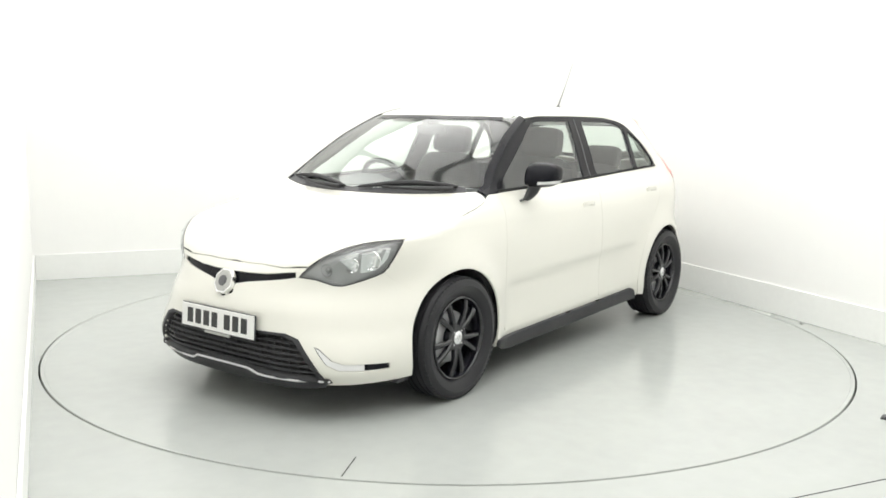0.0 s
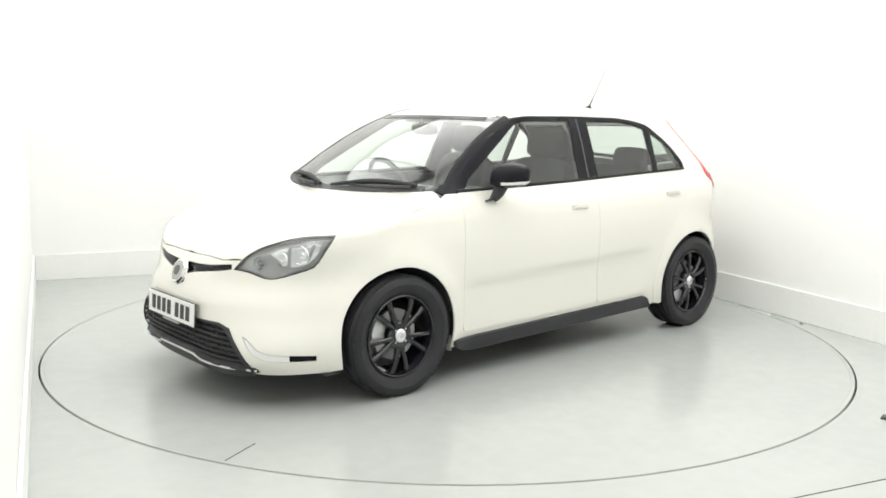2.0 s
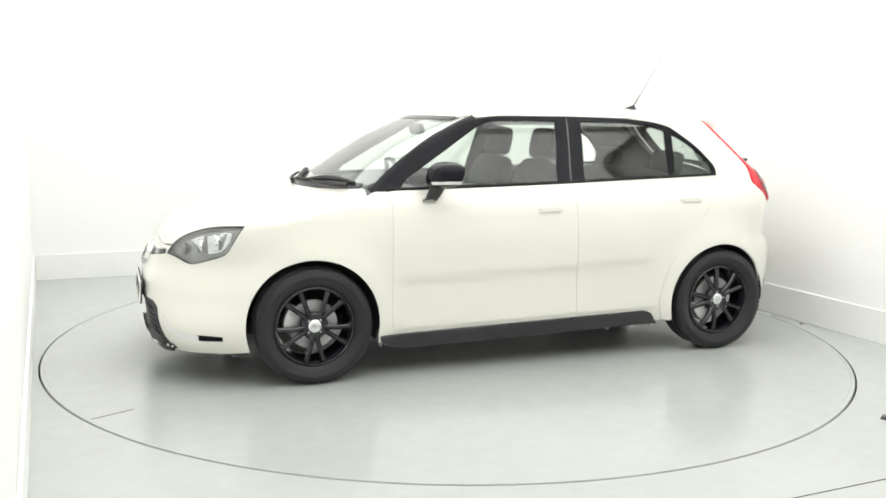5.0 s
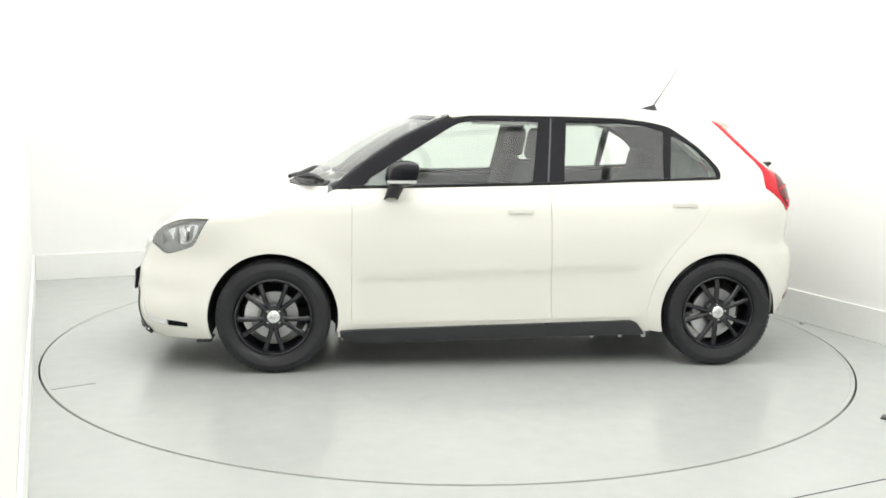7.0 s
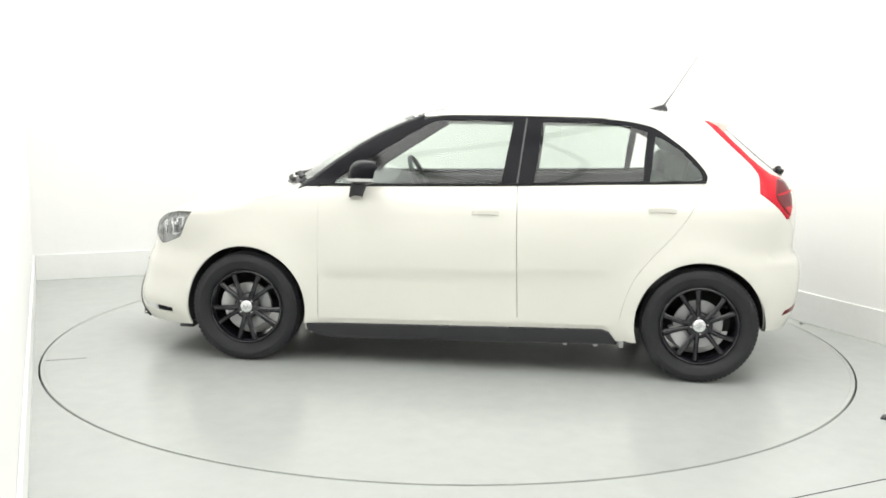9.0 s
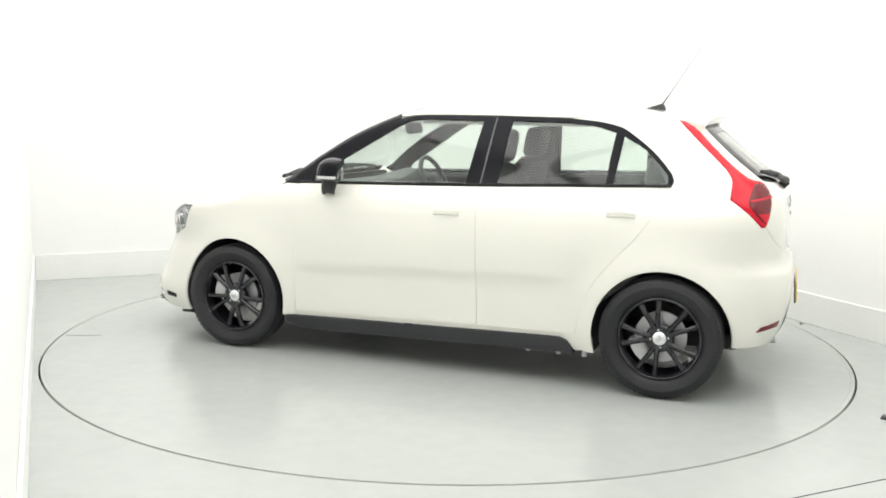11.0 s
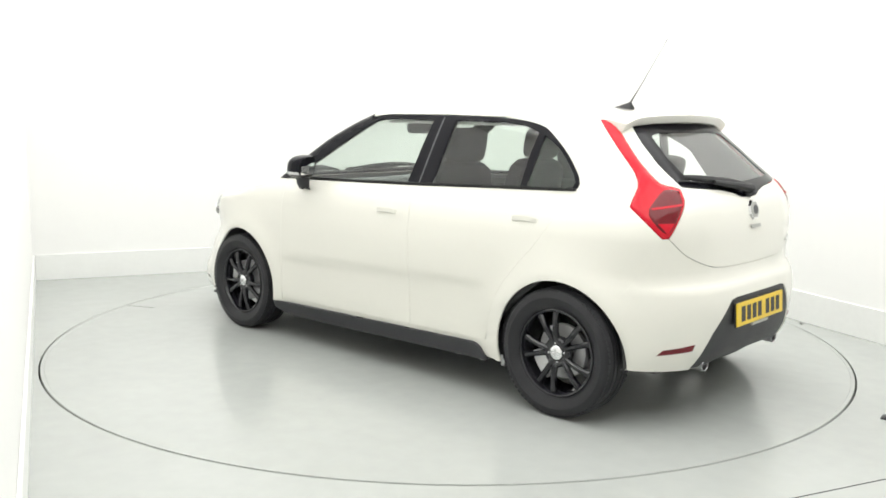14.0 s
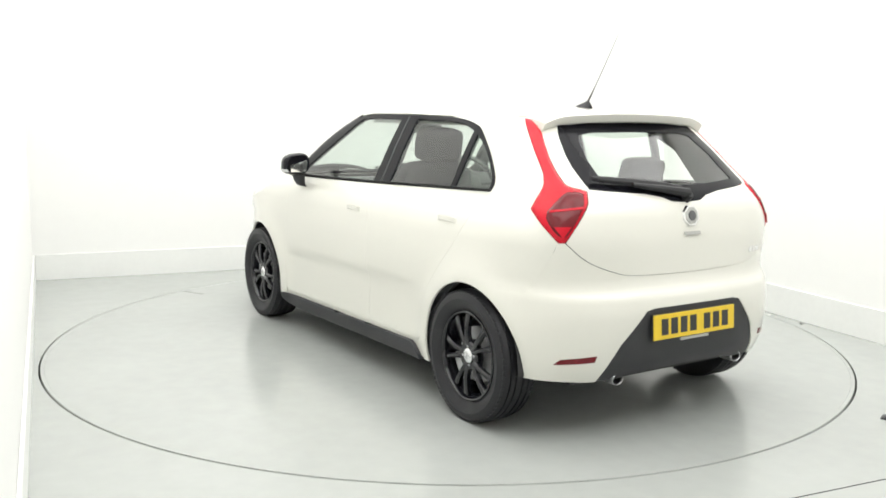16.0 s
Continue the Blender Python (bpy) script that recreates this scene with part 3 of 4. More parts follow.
# wings, doors, quarters
for mir in (False, True):
    wing_loop = (smooth_path(LAMP_LOW[:3]) + smooth_path(BUMPER_SEAM)[1:] + arc(1.265, 0.31, 0.352, 45, 193)[1:]
                 + straight([on_side(0.915, 0.232), (0.842, 0.240), (0.840, 0.6), (0.838, 0.94), (0.852, 1.004), (0.93, 1.003)]) + smooth_path(WING_TOP)[::-1][2:-1])
    wing = patch("front_wing", PAINT, car, [wing_loop], wrap, mirror=mir, gap=0.0002)
    f_loop = (part_of(BELT, 0.838, -0.262) + smooth_path(DOOR_GAP)[1:-1]
              + smooth_path([(-0.284, 0.31), (-0.275, 0.284), (-0.24, 0.280)], step=0.01) + straight([(-0.24, 0.280), (0.76, 0.262)])
              + smooth_path([(0.78, 0.262), (0.825, 0.268), (0.8405, 0.30)], step=0.01) + straight([(0.841, 0.31), (0.840, 0.6), (0.838, 0.94), (0.850, 1.003)]))
    door = patch("front_door", PAINT, car, [f_loop], wrap, mirror=mir, gap=0.0015)
    r_loop = (part_of(BELT, -0.262, -1.3) + smooth_path(REAR_EDGE)[1:] + smooth_path([(-0.836, 0.32), (-0.825, 0.295), (-0.79, 0.287)], step=0.01)
              + straight([(-0.79, 0.287), (-0.31, 0.281)]) + [(-0.29, 0.285), (-0.284, 0.30)] + smooth_path(DOOR_GAP)[::-1][1:])
    rear_door = patch("rear_door", PAINT, car, [r_loop], wrap, mirror=mir, gap=0.0015)
    q_loop = (smooth_path(REAR_EDGE)[::-1] + smooth_path(DLO_REAR)[1:] + straight([(-0.75, 1.408), (-1.0, 1.409), (-1.40, 1.407)])[1:]
              + smooth_path(LAMP_OUT[:4]) + smooth_path(LAMP_OUT[4:]) + smooth_path(TAIL_SEAM)[1:] + arc(-1.262, 0.31, 0.347, 135, -18)[1:]
              + [on_side(-0.91, 0.20), (-0.86, 0.21), (-0.845, 0.27)])
    q_loop = [p for i, p in enumerate(q_loop) if math.dist(p, q_loop[i - 1]) > 1e-4]
    quarter = patch("rear_quarter", PAINT, car, [q_loop], wrap, mirror=mir, gap=0.0002)
    sill = patch("sill", PAINT, car, [straight([(0.84, 0.30), (-0.24, 0.31), (-0.80, 0.33), (-0.855, 0.33), (-0.86, 0.2), (0.915, 0.19), (0.915, 0.235), (0.845, 0.242)])], wrap, mirror=mir, depth=-0.006)
    TRIM_LOOP = [(0.905, 0.231), (0.3, 0.245), (-0.36, 0.260), (-0.745, 0.268), (-0.785, 0.252), (-0.83, 0.190), (-0.5, 0.184), (0.0, 0.172), (0.75, 0.157), (0.84, 0.17), (0.90, 0.20)]
    patch("sill_trim", PLASTIC, car, [straight(TRIM_LOOP + TRIM_LOOP[:1])[:-1]], wrap, "black textured side skirt", depth=0.014, flange=0.03, mirror=mir, gap=0)
    # black window surround with its panes
    FWIN = [(0.775, 1.020), (0.3, 1.031), (-0.172, 1.044), (-0.195, 1.2), (-0.225, 1.385), (0.0, 1.387), (0.18, 1.383), (0.235, 1.372)]
    fwin = straight(FWIN[:5]) + smooth_path(FWIN[4:])[1:] + straight([(0.235, 1.372), (0.30, 1.338), (0.735, 1.066), (0.775, 1.020)])[1:-1]
    RWIN = [(-0.352, 1.049), (-0.938, 1.066), (-0.945, 1.2), (-0.962, 1.338), (-0.851, 1.370), (-0.717, 1.383), (-0.389, 1.386)]
    rwin = straight(RWIN + RWIN[:1])[:-1]
    qwin = straight([(-0.975, 1.068), (-1.286, 1.082)]) + smooth_path([(-1.286, 1.082), (-1.296, 1.11), (-1.284, 1.140), (-1.165, 1.252), (-1.006, 1.321)])[1:] + straight([(-1.006, 1.321), (-0.975, 1.068)])[1:-1]
    dlo = (smooth_path(BELT[1:])[:-1] + smooth_path(DLO_REAR)[:-1] + smooth_path(DLO_TOP)[:-1] + smooth_path(EDGE) + [(0.93, 1.004)])
    surround = patch("window_surround", BLACK, car, [dlo, fwin, rwin, qwin], wrap, "gloss black side window frame", mirror=mir, gap=0.0008, depth=0.001, flange=0.022)
    for loop in (fwin, rwin, qwin):
        patch("side_window", GLASS, surround, [loop], wrap, "green-tinted side window glass", gap=0, depth=-0.004, flange=0, mirror=mir)
    # the seal along the belt and the split of the pillar
    bm = bmesh.new()
    tube(bm, [(lambda p, n: p + n * 0.004)(*at_side(x, float(np.interp(-x, [-p[0] for p in BELT], [p[1] for p in BELT])) + 0.006)) for x in np.linspace(0.84, -1.27, 40)], 0.007, 6)
    part("belt_seal", bm, SEALER, surround)
    if mir:
        surround.children[-1].scale = (1, -1, 1)
    split = [(-0.255, 1.036), (-0.263, 1.036), (-0.303, 1.400), (-0.295, 1.400)]
    patch("pillar_gap", TRIM, surround, [straight(split + split[:1])[:-1]], wrap, "grey gap between the door frames", gap=0, depth=0.0025, flange=0.004, mirror=mir)

# A pillars and windscreen
edge_ang = to_angle(EDGE)
glass_edge = [ang_y(x, float(WIDTH(z)) - 0.044) for x, z in smooth_path(EDGE)]
TOP_CURVE = [ang_y(0.425 - BOW * y * y, y) for y in (0.1, 0.2, 0.3, 0.4, 0.46)]
for mir in (False, True):
    loop = edge_ang + [ang(0.935, 0.998), ang_y(0.955, 0.70)] + glass_edge[::-1]
    patch("a_pillar", BLACK, car, [loop], barrel, "gloss black windscreen pillar", mirror=mir, gap=0, depth=0.001)
screen_half = ([(0.425, math.pi / 2)] + TOP_CURVE + glass_edge + [ang_y(1.18 - 0.50 * y * y, y) for y in (0.65, 0.5, 0.4, 0.3, 0.2, 0.1)]
               + [(1.18, math.pi / 2)])
windscreen = patch("windscreen", SCREEN, car, [over(screen_half)], barrel, "clear green-tinted windscreen glass", gap=0, depth=-0.002, flange=0)
cowl = ([(1.155, math.pi / 2)] + [ang_y(1.155 - 0.50 * y * y, y) for y in (0.15, 0.3, 0.45, 0.58, 0.63)]
        + [ang_y(1.21 - 0.50 * y * y, y) for y in (0.655, 0.6, 0.45, 0.3, 0.15)] + [(1.21, math.pi / 2)])
patch("cowl", PLASTIC, car, [over(cowl)], barrel, "black plastic windscreen cowl", gap=0, depth=0.002)
top_band = ([(0.425, math.pi / 2)] + TOP_CURVE + [ang_y(0.475 - BOW * y * y, y) for y in (0.48, 0.4, 0.3, 0.2, 0.1)] + [(0.475, math.pi / 2)])
patch("windscreen_band", BLACK, windscreen, [over(top_band)], barrel, "black printed edge of the windscreen", gap=0, depth=0.0005, flange=0)

# roof
side_line = [(0.27, 1.402), (0.2, 1.408), (0.1, 1.413), (-0.1, 1.414), (-0.32, 1.414), (-0.72, 1.409), (-1.0, 1.410), (-1.22, 1.409)]
rear_edge = [ang_y(-1.265, 0.42), ang_y(-1.30, 0.2), (-1.31, math.pi / 2)]
half = [(0.421, math.pi / 2)] + [ang_y(0.421 - BOW * y * y, y) for y in (0.1, 0.2, 0.3, 0.4, 0.46)] + to_angle(smooth_path(side_line)) + rear_edge
roof = patch("roof", PAINT, car, [over(half)], barrel, gap=0.0015)
for way in (1, -1):
    bm = bmesh.new()
    tube(bm, [(p.x, way * p.y, p.z) for p in (at_top(x, 0.505)[0] for x in np.linspace(0.325, 0.12, 10))], 0.0028, 6)
    part("roof_moulding", bm, SEALER, roof, "thin black roof moulding")
patch("headliner", LINING, car, [over([(x, a) for x, a in half])], barrel, "pale grey cloth headliner", gap=0.05, depth=-0.035, flange=0)

# tailgate, rear glass, tail lamps, rear bumper
GLASS_R = [(-SEAM, 1.388), (-2.1, 1.387), (-1.86, 1.385), (-1.62, 1.374)] + [(-1.66, 1.30), (-1.73, 1.2), (-1.808, 1.108), (-1.87, 1.102), (-2.08, 1.086), (-2.18, 1.07), (-2.24, 1.05), (-SEAM, 1.045)]
half = [(-SEAM, 1.395), (-1.86, 1.392), (-1.58, 1.385)] + smooth_path(LAMP_IN[1:9])[::-1] + smooth_path(GATE_LOW)[1:]
gate = patch("tailgate", PAINT, car, [both_ways(half, -1), both_ways(straight(GLASS_R), -1)], wrap, gap=0.0028)
rear_glass = patch("rear_window", SCREEN, gate, [both_ways(straight(GLASS_R), -1)], wrap, "green-tinted rear window glass", gap=0, depth=-0.003, flange=0)
INNER_R = [(-SEAM, 1.345), (-1.86, 1.342), (-1.76, 1.33), (-1.80, 1.24), (-1.88, 1.13), (-2.1, 1.118), (-SEAM, 1.112)]
patch("rear_window_band", BLACK, rear_glass, [both_ways(straight(GLASS_R), -1), both_ways(straight(INNER_R), -1)], wrap, "black printed edge of the rear window", gap=0, depth=0.0, flange=0)
for mir in (False, True):
    loop = smooth_path(LAMP_OUT[:4]) + smooth_path(LAMP_OUT[4:]) + smooth_path(LAMP_IN)[1:]
    lamp = patch("tail_lamp", RED, car, [loop], wrap, "tall glossy red tail lamp", mirror=mir, bulge=0.006, grid=0.013)
    lens = [(-1.66, 1.035), (-1.715, 1.092), (-1.78, 1.085), (-1.782, 1.045), (-1.762, 0.995), (-1.708, 0.908), (-1.64, 0.985)]
    patch("lower_lens", RED_DARK, lamp, [smooth_path(lens, True)], wrap, "smoked dark red lower lens", gap=0, depth=0.0065, mirror=mir, bulge=0.003, grid=0.013)
    patch("lens_divider", RED, lamp, [straight([(-1.652, 1.006), (-1.782, 1.026), (-1.780, 1.034), (-1.652, 1.014)])], wrap, "bright red bar across the lower lens", gap=0, depth=0.0115, flange=0.006, mirror=mir, grid=0.02)
    patch("lens_tip", RED, lamp, [straight([(-1.672, 0.950), (-1.736, 0.953), (-1.708, 0.905)])], wrap, "bright red lower tip of the lamp", gap=0, depth=0.0115, flange=0.006, mirror=mir, grid=0.02)
DIFF = [(-SEAM, 0.594), (-2.10, 0.594), (-2.055, 0.585), (-1.945, 0.448), (-1.852, 0.272), (-1.93, 0.272), (-2.08, 0.295), (-SEAM, 0.30)]
BOTTOM_R = [(-1.57, 0.285), (-1.65, 0.28), (-1.852, 0.272), (-1.945, 0.448), (-2.055, 0.585), (-2.10, 0.594), (-SEAM, 0.594)]
half = (smooth_path(GATE_LOW)[::-1] + [(-1.69, 0.884)] + smooth_path(TAIL_SEAM)[1:] + arc(-1.262, 0.31, 0.347, 135, 184)[1:] + straight(BOTTOM_R))
REFL = [(-1.687, 0.360), (-1.712, 0.384), (-1.849, 0.402), (-1.840, 0.373)]
mirror_refl = [(-2 * SEAM - s, z) for s, z in REFL]
rear_bumper = patch("rear_bumper", PAINT, car, [both_ways(half, -1)], wrap, gap=0.0002)
patch("diffuser", PLASTIC, rear_bumper, [both_ways(straight(DIFF), -1)], wrap, "dark grey textured diffuser panel", gap=0, depth=-0.006, flange=0.06)
for mir in (False, True):
    patch("reflector", RED_DARK, rear_bumper, [REFL], wrap, "slim dark red reflector", gap=0, depth=0.003, mirror=mir)


# ---- wheels ----
def tyre_mesh():
    bm = bmesh.new()
    prof = [(0.205, 0.062), (0.214, 0.074), (0.232, 0.088), (0.262, 0.097), (0.266, 0.0985), (0.270, 0.097), (0.288, 0.094), (0.299, 0.087), (0.306, 0.074)]
    for y in (0.052, 0.020, -0.020, -0.052):                          # four grooves round the tread
        prof += [(0.3105, y + 0.006), (0.303, y + 0.004), (0.303, y - 0.004), (0.3105, y - 0.006)]
    prof += [(0.306, -0.074), (0.299, -0.087), (0.270, -0.097), (0.232, -0.088), (0.205, -0.062)]
    lathe(bm, prof, 96)
    for k in range(72):                                              # small blocks on the tread's shoulders
        for y in (0.079, -0.079):
            m = Matrix.Rotation(2 * math.pi * k / 72, 4, "Y") @ Matrix.Translation((0.3035, y, 0))
            box(bm, (-0.006, -0.011, -0.009), (0.0012, 0.011, 0.009), m)
    bmesh.ops.recalc_face_normals(bm, faces=bm.faces)
    return bm


def spoke(bm, a, lean):
    """One thin tapering spoke at angle a, leaning sideways towards the hub."""
    rows = []
    for r, w, y, d, off in ((0.050, 0.014, 0.070, 0.030, 0.0), (0.10, 0.0125, 0.078, 0.028, 0.4), (0.15, 0.0125, 0.076, 0.026, 0.8), (0.196, 0.017, 0.068, 0.024, 1.0)):
        t = a + lean * off
        c, s = math.cos(t), math.sin(t)
        rows.append([bm.verts.new((r * c - q * s, yy, r * s + q * c)) for q, yy in ((-w, y - 0.007), (-w * 0.5, y), (w * 0.5, y), (w, y - 0.007), (w * 0.9, y - d), (-w * 0.9, y - d))])
    for p, q in zip(rows, rows[1:]):
        for k in range(6):
            bm.faces.new((p[k], p[(k + 1) % 6], q[(k + 1) % 6], q[k]))
    bm.faces.new(rows[0])
    bm.faces.new(rows[-1][::-1])


def make_wheel(m):
    """A wheel at pose m; its axle is along y, its face towards +y."""
    bm = bmesh.new()
    lathe(bm, [(0.207, 0.070), (0.211, 0.078), (0.207, 0.081), (0.200, 0.078), (0.194, 0.066), (0.188, 0.03), (0.182, -0.06), (0.205, -0.085)], 80)
    lathe(bm, [(0.034, 0.062), (0.050, 0.069), (0.064, 0.068), (0.071, 0.061), (0.074, 0.030)], 40)
    bmesh.ops.recalc_face_normals(bm, faces=bm.faces)
    wheel = part("wheel", bm, RIM, car, "gloss black alloy wheel with five pairs of spokes")
    wheel.matrix_local = m
    part("tyre", tyre_mesh(), RUBBER, wheel, "black rubber tyre")
    for lean in (-1, 1):
        bm = bmesh.new()
        spoke(bm, lean * 0.165, lean * 0.08)
        bmesh.ops.recalc_face_normals(bm, faces=bm.faces)
        one = part("spoke", bm, RIM, wheel)
        for k in range(5):
            ob = one if k == 0 else new("spoke", one.data)
            ob.parent = wheel
            ob.matrix_local = Matrix.Rotation(2 * math.pi * (k + 0.25) / 5, 4, "Y")
    bm = bmesh.new()
    lathe(bm, [(0.0, 0.078), (0.018, 0.0775), (0.030, 0.075), (0.035, 0.070), (0.035, 0.05)], 32)
    bmesh.ops.recalc_face_normals(bm, faces=bm.faces)
    cap = part("centre_cap", bm, LAMP_BRIGHT, wheel, "silver centre cap")
    bm = bmesh.new()                                                 # plain dark shape in the middle of the cap
    for k in (-1, 1):
        box(bm, (-0.004, 0.0765, -0.013), (0.004, 0.0795, 0.013), pose(0.009 * k, 0, 0, 0, 18 * k, 0), 0.001)
    box(bm, (-0.013, 0.0765, -0.003), (0.013, 0.0793, 0.003), None, 0.001)
    part("cap_mark", bm, DISC, cap, "", False)
    bm = bmesh.new()
    lathe(bm, [(0.06, 0.016), (0.131, 0.016), (0.131, -0.006), (0.06, -0.006)], 48)
    lathe(bm, [(0.0, 0.02), (0.05, 0.018), (0.062, 0.0), (0.06, -0.02)], 32)
    bmesh.ops.recalc_face_normals(bm, faces=bm.faces)
    part("brake_disc", bm, DISC, wheel, "steel brake disc")
    bm = bmesh.new()
    for k in range(6):
        box(bm, (0.088, -0.035, -0.016), (0.158, 0.038, 0.016), Matrix.Rotation(radians(-40 + 9 * k), 4, "Y"), 0.004)
    part("brake_caliper", bm, CALIPER, wheel, "grey cast brake caliper")
    bm = bmesh.new()
    tube(bm, [(0.047, 0.055, 0), (0.047, 0.068, 0)], 0.006, 6)
    nut = part("wheel_nut", bm, CALIPER, wheel)
    for k in range(4):
        ob = nut if k == 0 else new("wheel_nut", nut.data)
        ob.parent = wheel
        ob.matrix_local = Matrix.Rotation(2 * math.pi * (k + 0.5) / 4, 4, "Y")
    return wheel


WY = 0.845 - 0.0985
first = make_wheel(pose(1.262, WY, 0.311, 0, 0, 0))
for m in (pose(-1.262, WY, 0.311, 0, 54, 0), pose(1.262, -WY, 0.311, 0, 20, 180), pose(-1.262, -WY, 0.311, 0, 75, 180)):
    twin = copy_thing(first, m)
    twin.parent = car
    twin.matrix_local = m

# wheel arch liners and underbody
for cx, r, low_back in ((1.265, 0.3535, 0.21), (-1.262, 0.3485, 0.292)):
    for way in (1, -1):
        bm = bmesh.new()
        rows = []
        for y in (0.792, 0.70, 0.56, 0.50):
            rr = r if y > 0.52 else r * 0.96
            rows.append([bm.verts.new((cx + rr * math.cos(radians(a)), way * y, max(low_back if a > 90 else 0.205, 0.31 + rr * math.sin(radians(a))))) for a in range(-18, 200, 6)])
        for p, q in zip(rows, rows[1:]):
            for k in range(len(p) - 1):
                bm.faces.new((p[k], p[k + 1], q[k + 1], q[k]))
        bm.faces.new(rows[-1][4:-4])
        part("arch_liner", bm, UNDER, car, "black wheel arch liner")
bm = bmesh.new()
box(bm, (-1.62, -0.50, 0.21), (1.72, 0.50, 0.30), None, 0.02)
box(bm, (-0.86, -0.76, 0.20), (0.86, 0.76, 0.27), None, 0.015)
box(bm, (1.62, -0.60, 0.19), (1.98, 0.60, 0.22), None, 0.01)
part("underbody", bm, UNDER, car, "black floor pan and underbody")
bm = bmesh.new()
box(bm, (-1.74, -0.46, 0.245), (-1.60, 0.46, 0.46), None, 0.04)
box(bm, (-1.66, -0.55, 0.46), (-1.05, 0.55, 0.86), None, 0.03)
part("boot_tub", bm, UNDER, car, "black boot floor and tub")
bm = bmesh.new()
box(bm, (0.95, -0.48, 0.30), (1.78, 0.48, 0.66), None, 0.03)
part("engine_bay_block", bm, UNDER, car, "dark engine bay filling behind the grille")
for x in (-0.55, -0.72, -0.86):
    for way in (1, -1):
        bm = bmesh.new()
        box(bm, (x - 0.012, way * 0.70 - 0.012, 0.145), (x + 0.012, way * 0.70 + 0.012, 0.22), None, 0.003)
        part("sill_bracket", bm, STEEL, car, "small metal bracket under the sill")
for way in (1, -1):
    bm = bmesh.new()
    tube(bm, [(-1.3, way * 0.45, 0.24), (-0.95, way * 0.42, 0.22), (-0.6, way * 0.40, 0.23)], 0.022, 8)
    part("rear_axle_arm", bm, UNDER, car)
bm = bmesh.new()
tube(bm, [(-1.262, -0.62, 0.27), (-1.262, 0.62, 0.27)], 0.035, 10)
part("rear_axle", bm, UNDER, car)
for way in (1, -1):
    bm = bmesh.new()                                                 # mud flap just behind the front wheel
    box(bm, (0.888, way * 0.71 - 0.07, 0.165), (0.896, way * 0.71 + 0.07, 0.25), None, 0.003)
    part("mud_flap", bm, LINING if way > 0 else UNDER, car, "small flap behind the front wheel")
    bm = bmesh.new()
    box(bm, (1.60, way * 0.70 - 0.07, 0.165), (1.68, way * 0.70 + 0.07, 0.18), None, 0.004)
    part("air_deflector", bm, PLASTIC, car, "black rubber air deflector")

# ---- headlamps ----
for mir in (False, True):
    loop = smooth_path(LAMP_TOP) + smooth_path(LAMP_LOW)[1:-1]
    lamp = patch("headlamp", LENS, car, [loop], wrap, "swept-back clear headlamp with grey housing", depth=0.001, mirror=mir, flange=0.0)
    patch("housing", LAMP_GREY, lamp, [loop], wrap, "grey headlamp housing", depth=-0.022, gap=-0.001, mirror=mir, flange=-0.021)
    patch("bezel", SEALER, lamp, [loop, inset(loop, 0.004)], wrap, "black headlamp edge seal", depth=0.0, gap=0.0, mirror=mir, flange=0.01)
    bright = [(1.845, 0.735), (1.80, 0.775), (1.70, 0.802), (1.635, 0.800), (1.645, 0.755), (1.69, 0.700), (1.75, 0.683), (1.80, 0.70)]
    patch("reflector", LAMP_BRIGHT, lamp, [smooth_path(bright, True)], wrap, "bright headlamp reflector", depth=-0.018, gap=0, mirror=mir, flange=0.0, grid=0.02)
    for vane in ([(1.655, 0.795), (1.668, 0.796), (1.700, 0.705), (1.688, 0.708)], [(1.752, 0.790), (1.766, 0.787), (1.772, 0.688), (1.760, 0.686)],
                 [(1.835, 0.745), (1.850, 0.737), (1.806, 0.702), (1.796, 0.700)], [(1.690, 0.802), (1.760, 0.790), (1.758, 0.782), (1.690, 0.793)]):
        patch("lamp_vane", LAMP_GREY, lamp, [straight(vane)], wrap, "grey divider inside the headlamp", depth=-0.011, gap=0, mirror=mir, flange=0.008, grid=0.02)
    for s, z, r in ((1.715, 0.742, 0.045), (1.79, 0.722, 0.034), (1.885, 0.700, 0.030)):
        p = wrap(np.array([[s, z]]))
        n = Vector(normals(p)[0])
        if mir:
            p[0, 1], n.y = -p[0, 1], -n.y
        bm = bmesh.new()
        lathe(bm, [(0.0, -0.010), (r * 0.25, -0.004), (r * 0.3, 0.004), (r * 0.55, -0.012), (r * 0.85, -0.002), (r, 0.008), (r * 1.04, 0.004)], 28)
        bmesh.ops.recalc_face_normals(bm, faces=bm.faces)
        fwd = (n * 0.4 + Vector((1, 0, 0)) * 0.6).normalized()
        turn = Vector((0, 1, 0)).rotation_difference(fwd).to_matrix().to_4x4()
        bmesh.ops.transform(bm, matrix=Matrix.Translation(Vector(p[0]) - n * 0.016) @ turn, verts=bm.verts)
        part("lamp_bowl", bm, CHROME if r > 0.033 else LAMP_GREY, lamp, "round chrome lamp bowl" if r > 0.033 else "")


# ---- badges and number plates ----
def octagon(r, depth, m, bevel=0.004):
    bm = bmesh.new()
    bmesh.ops.create_cone(bm, cap_ends=True, segments=8, radius1=r, radius2=r - bevel, depth=depth)
    bmesh.ops.rotate(bm, verts=bm.verts, cent=(0, 0, 0), matrix=Matrix.Rotation(math.pi / 8, 3, "Z"))
    bmesh.ops.transform(bm, matrix=m, verts=bm.verts)
    return bm


def facing(p, n, up=Vector((0, 0, 1))):
    """A frame at p whose z is n and whose y points up."""
    x = up.cross(n).normalized()
    return Matrix.Translation(p) @ Matrix((x, n.cross(x), n)).transposed().to_4x4()


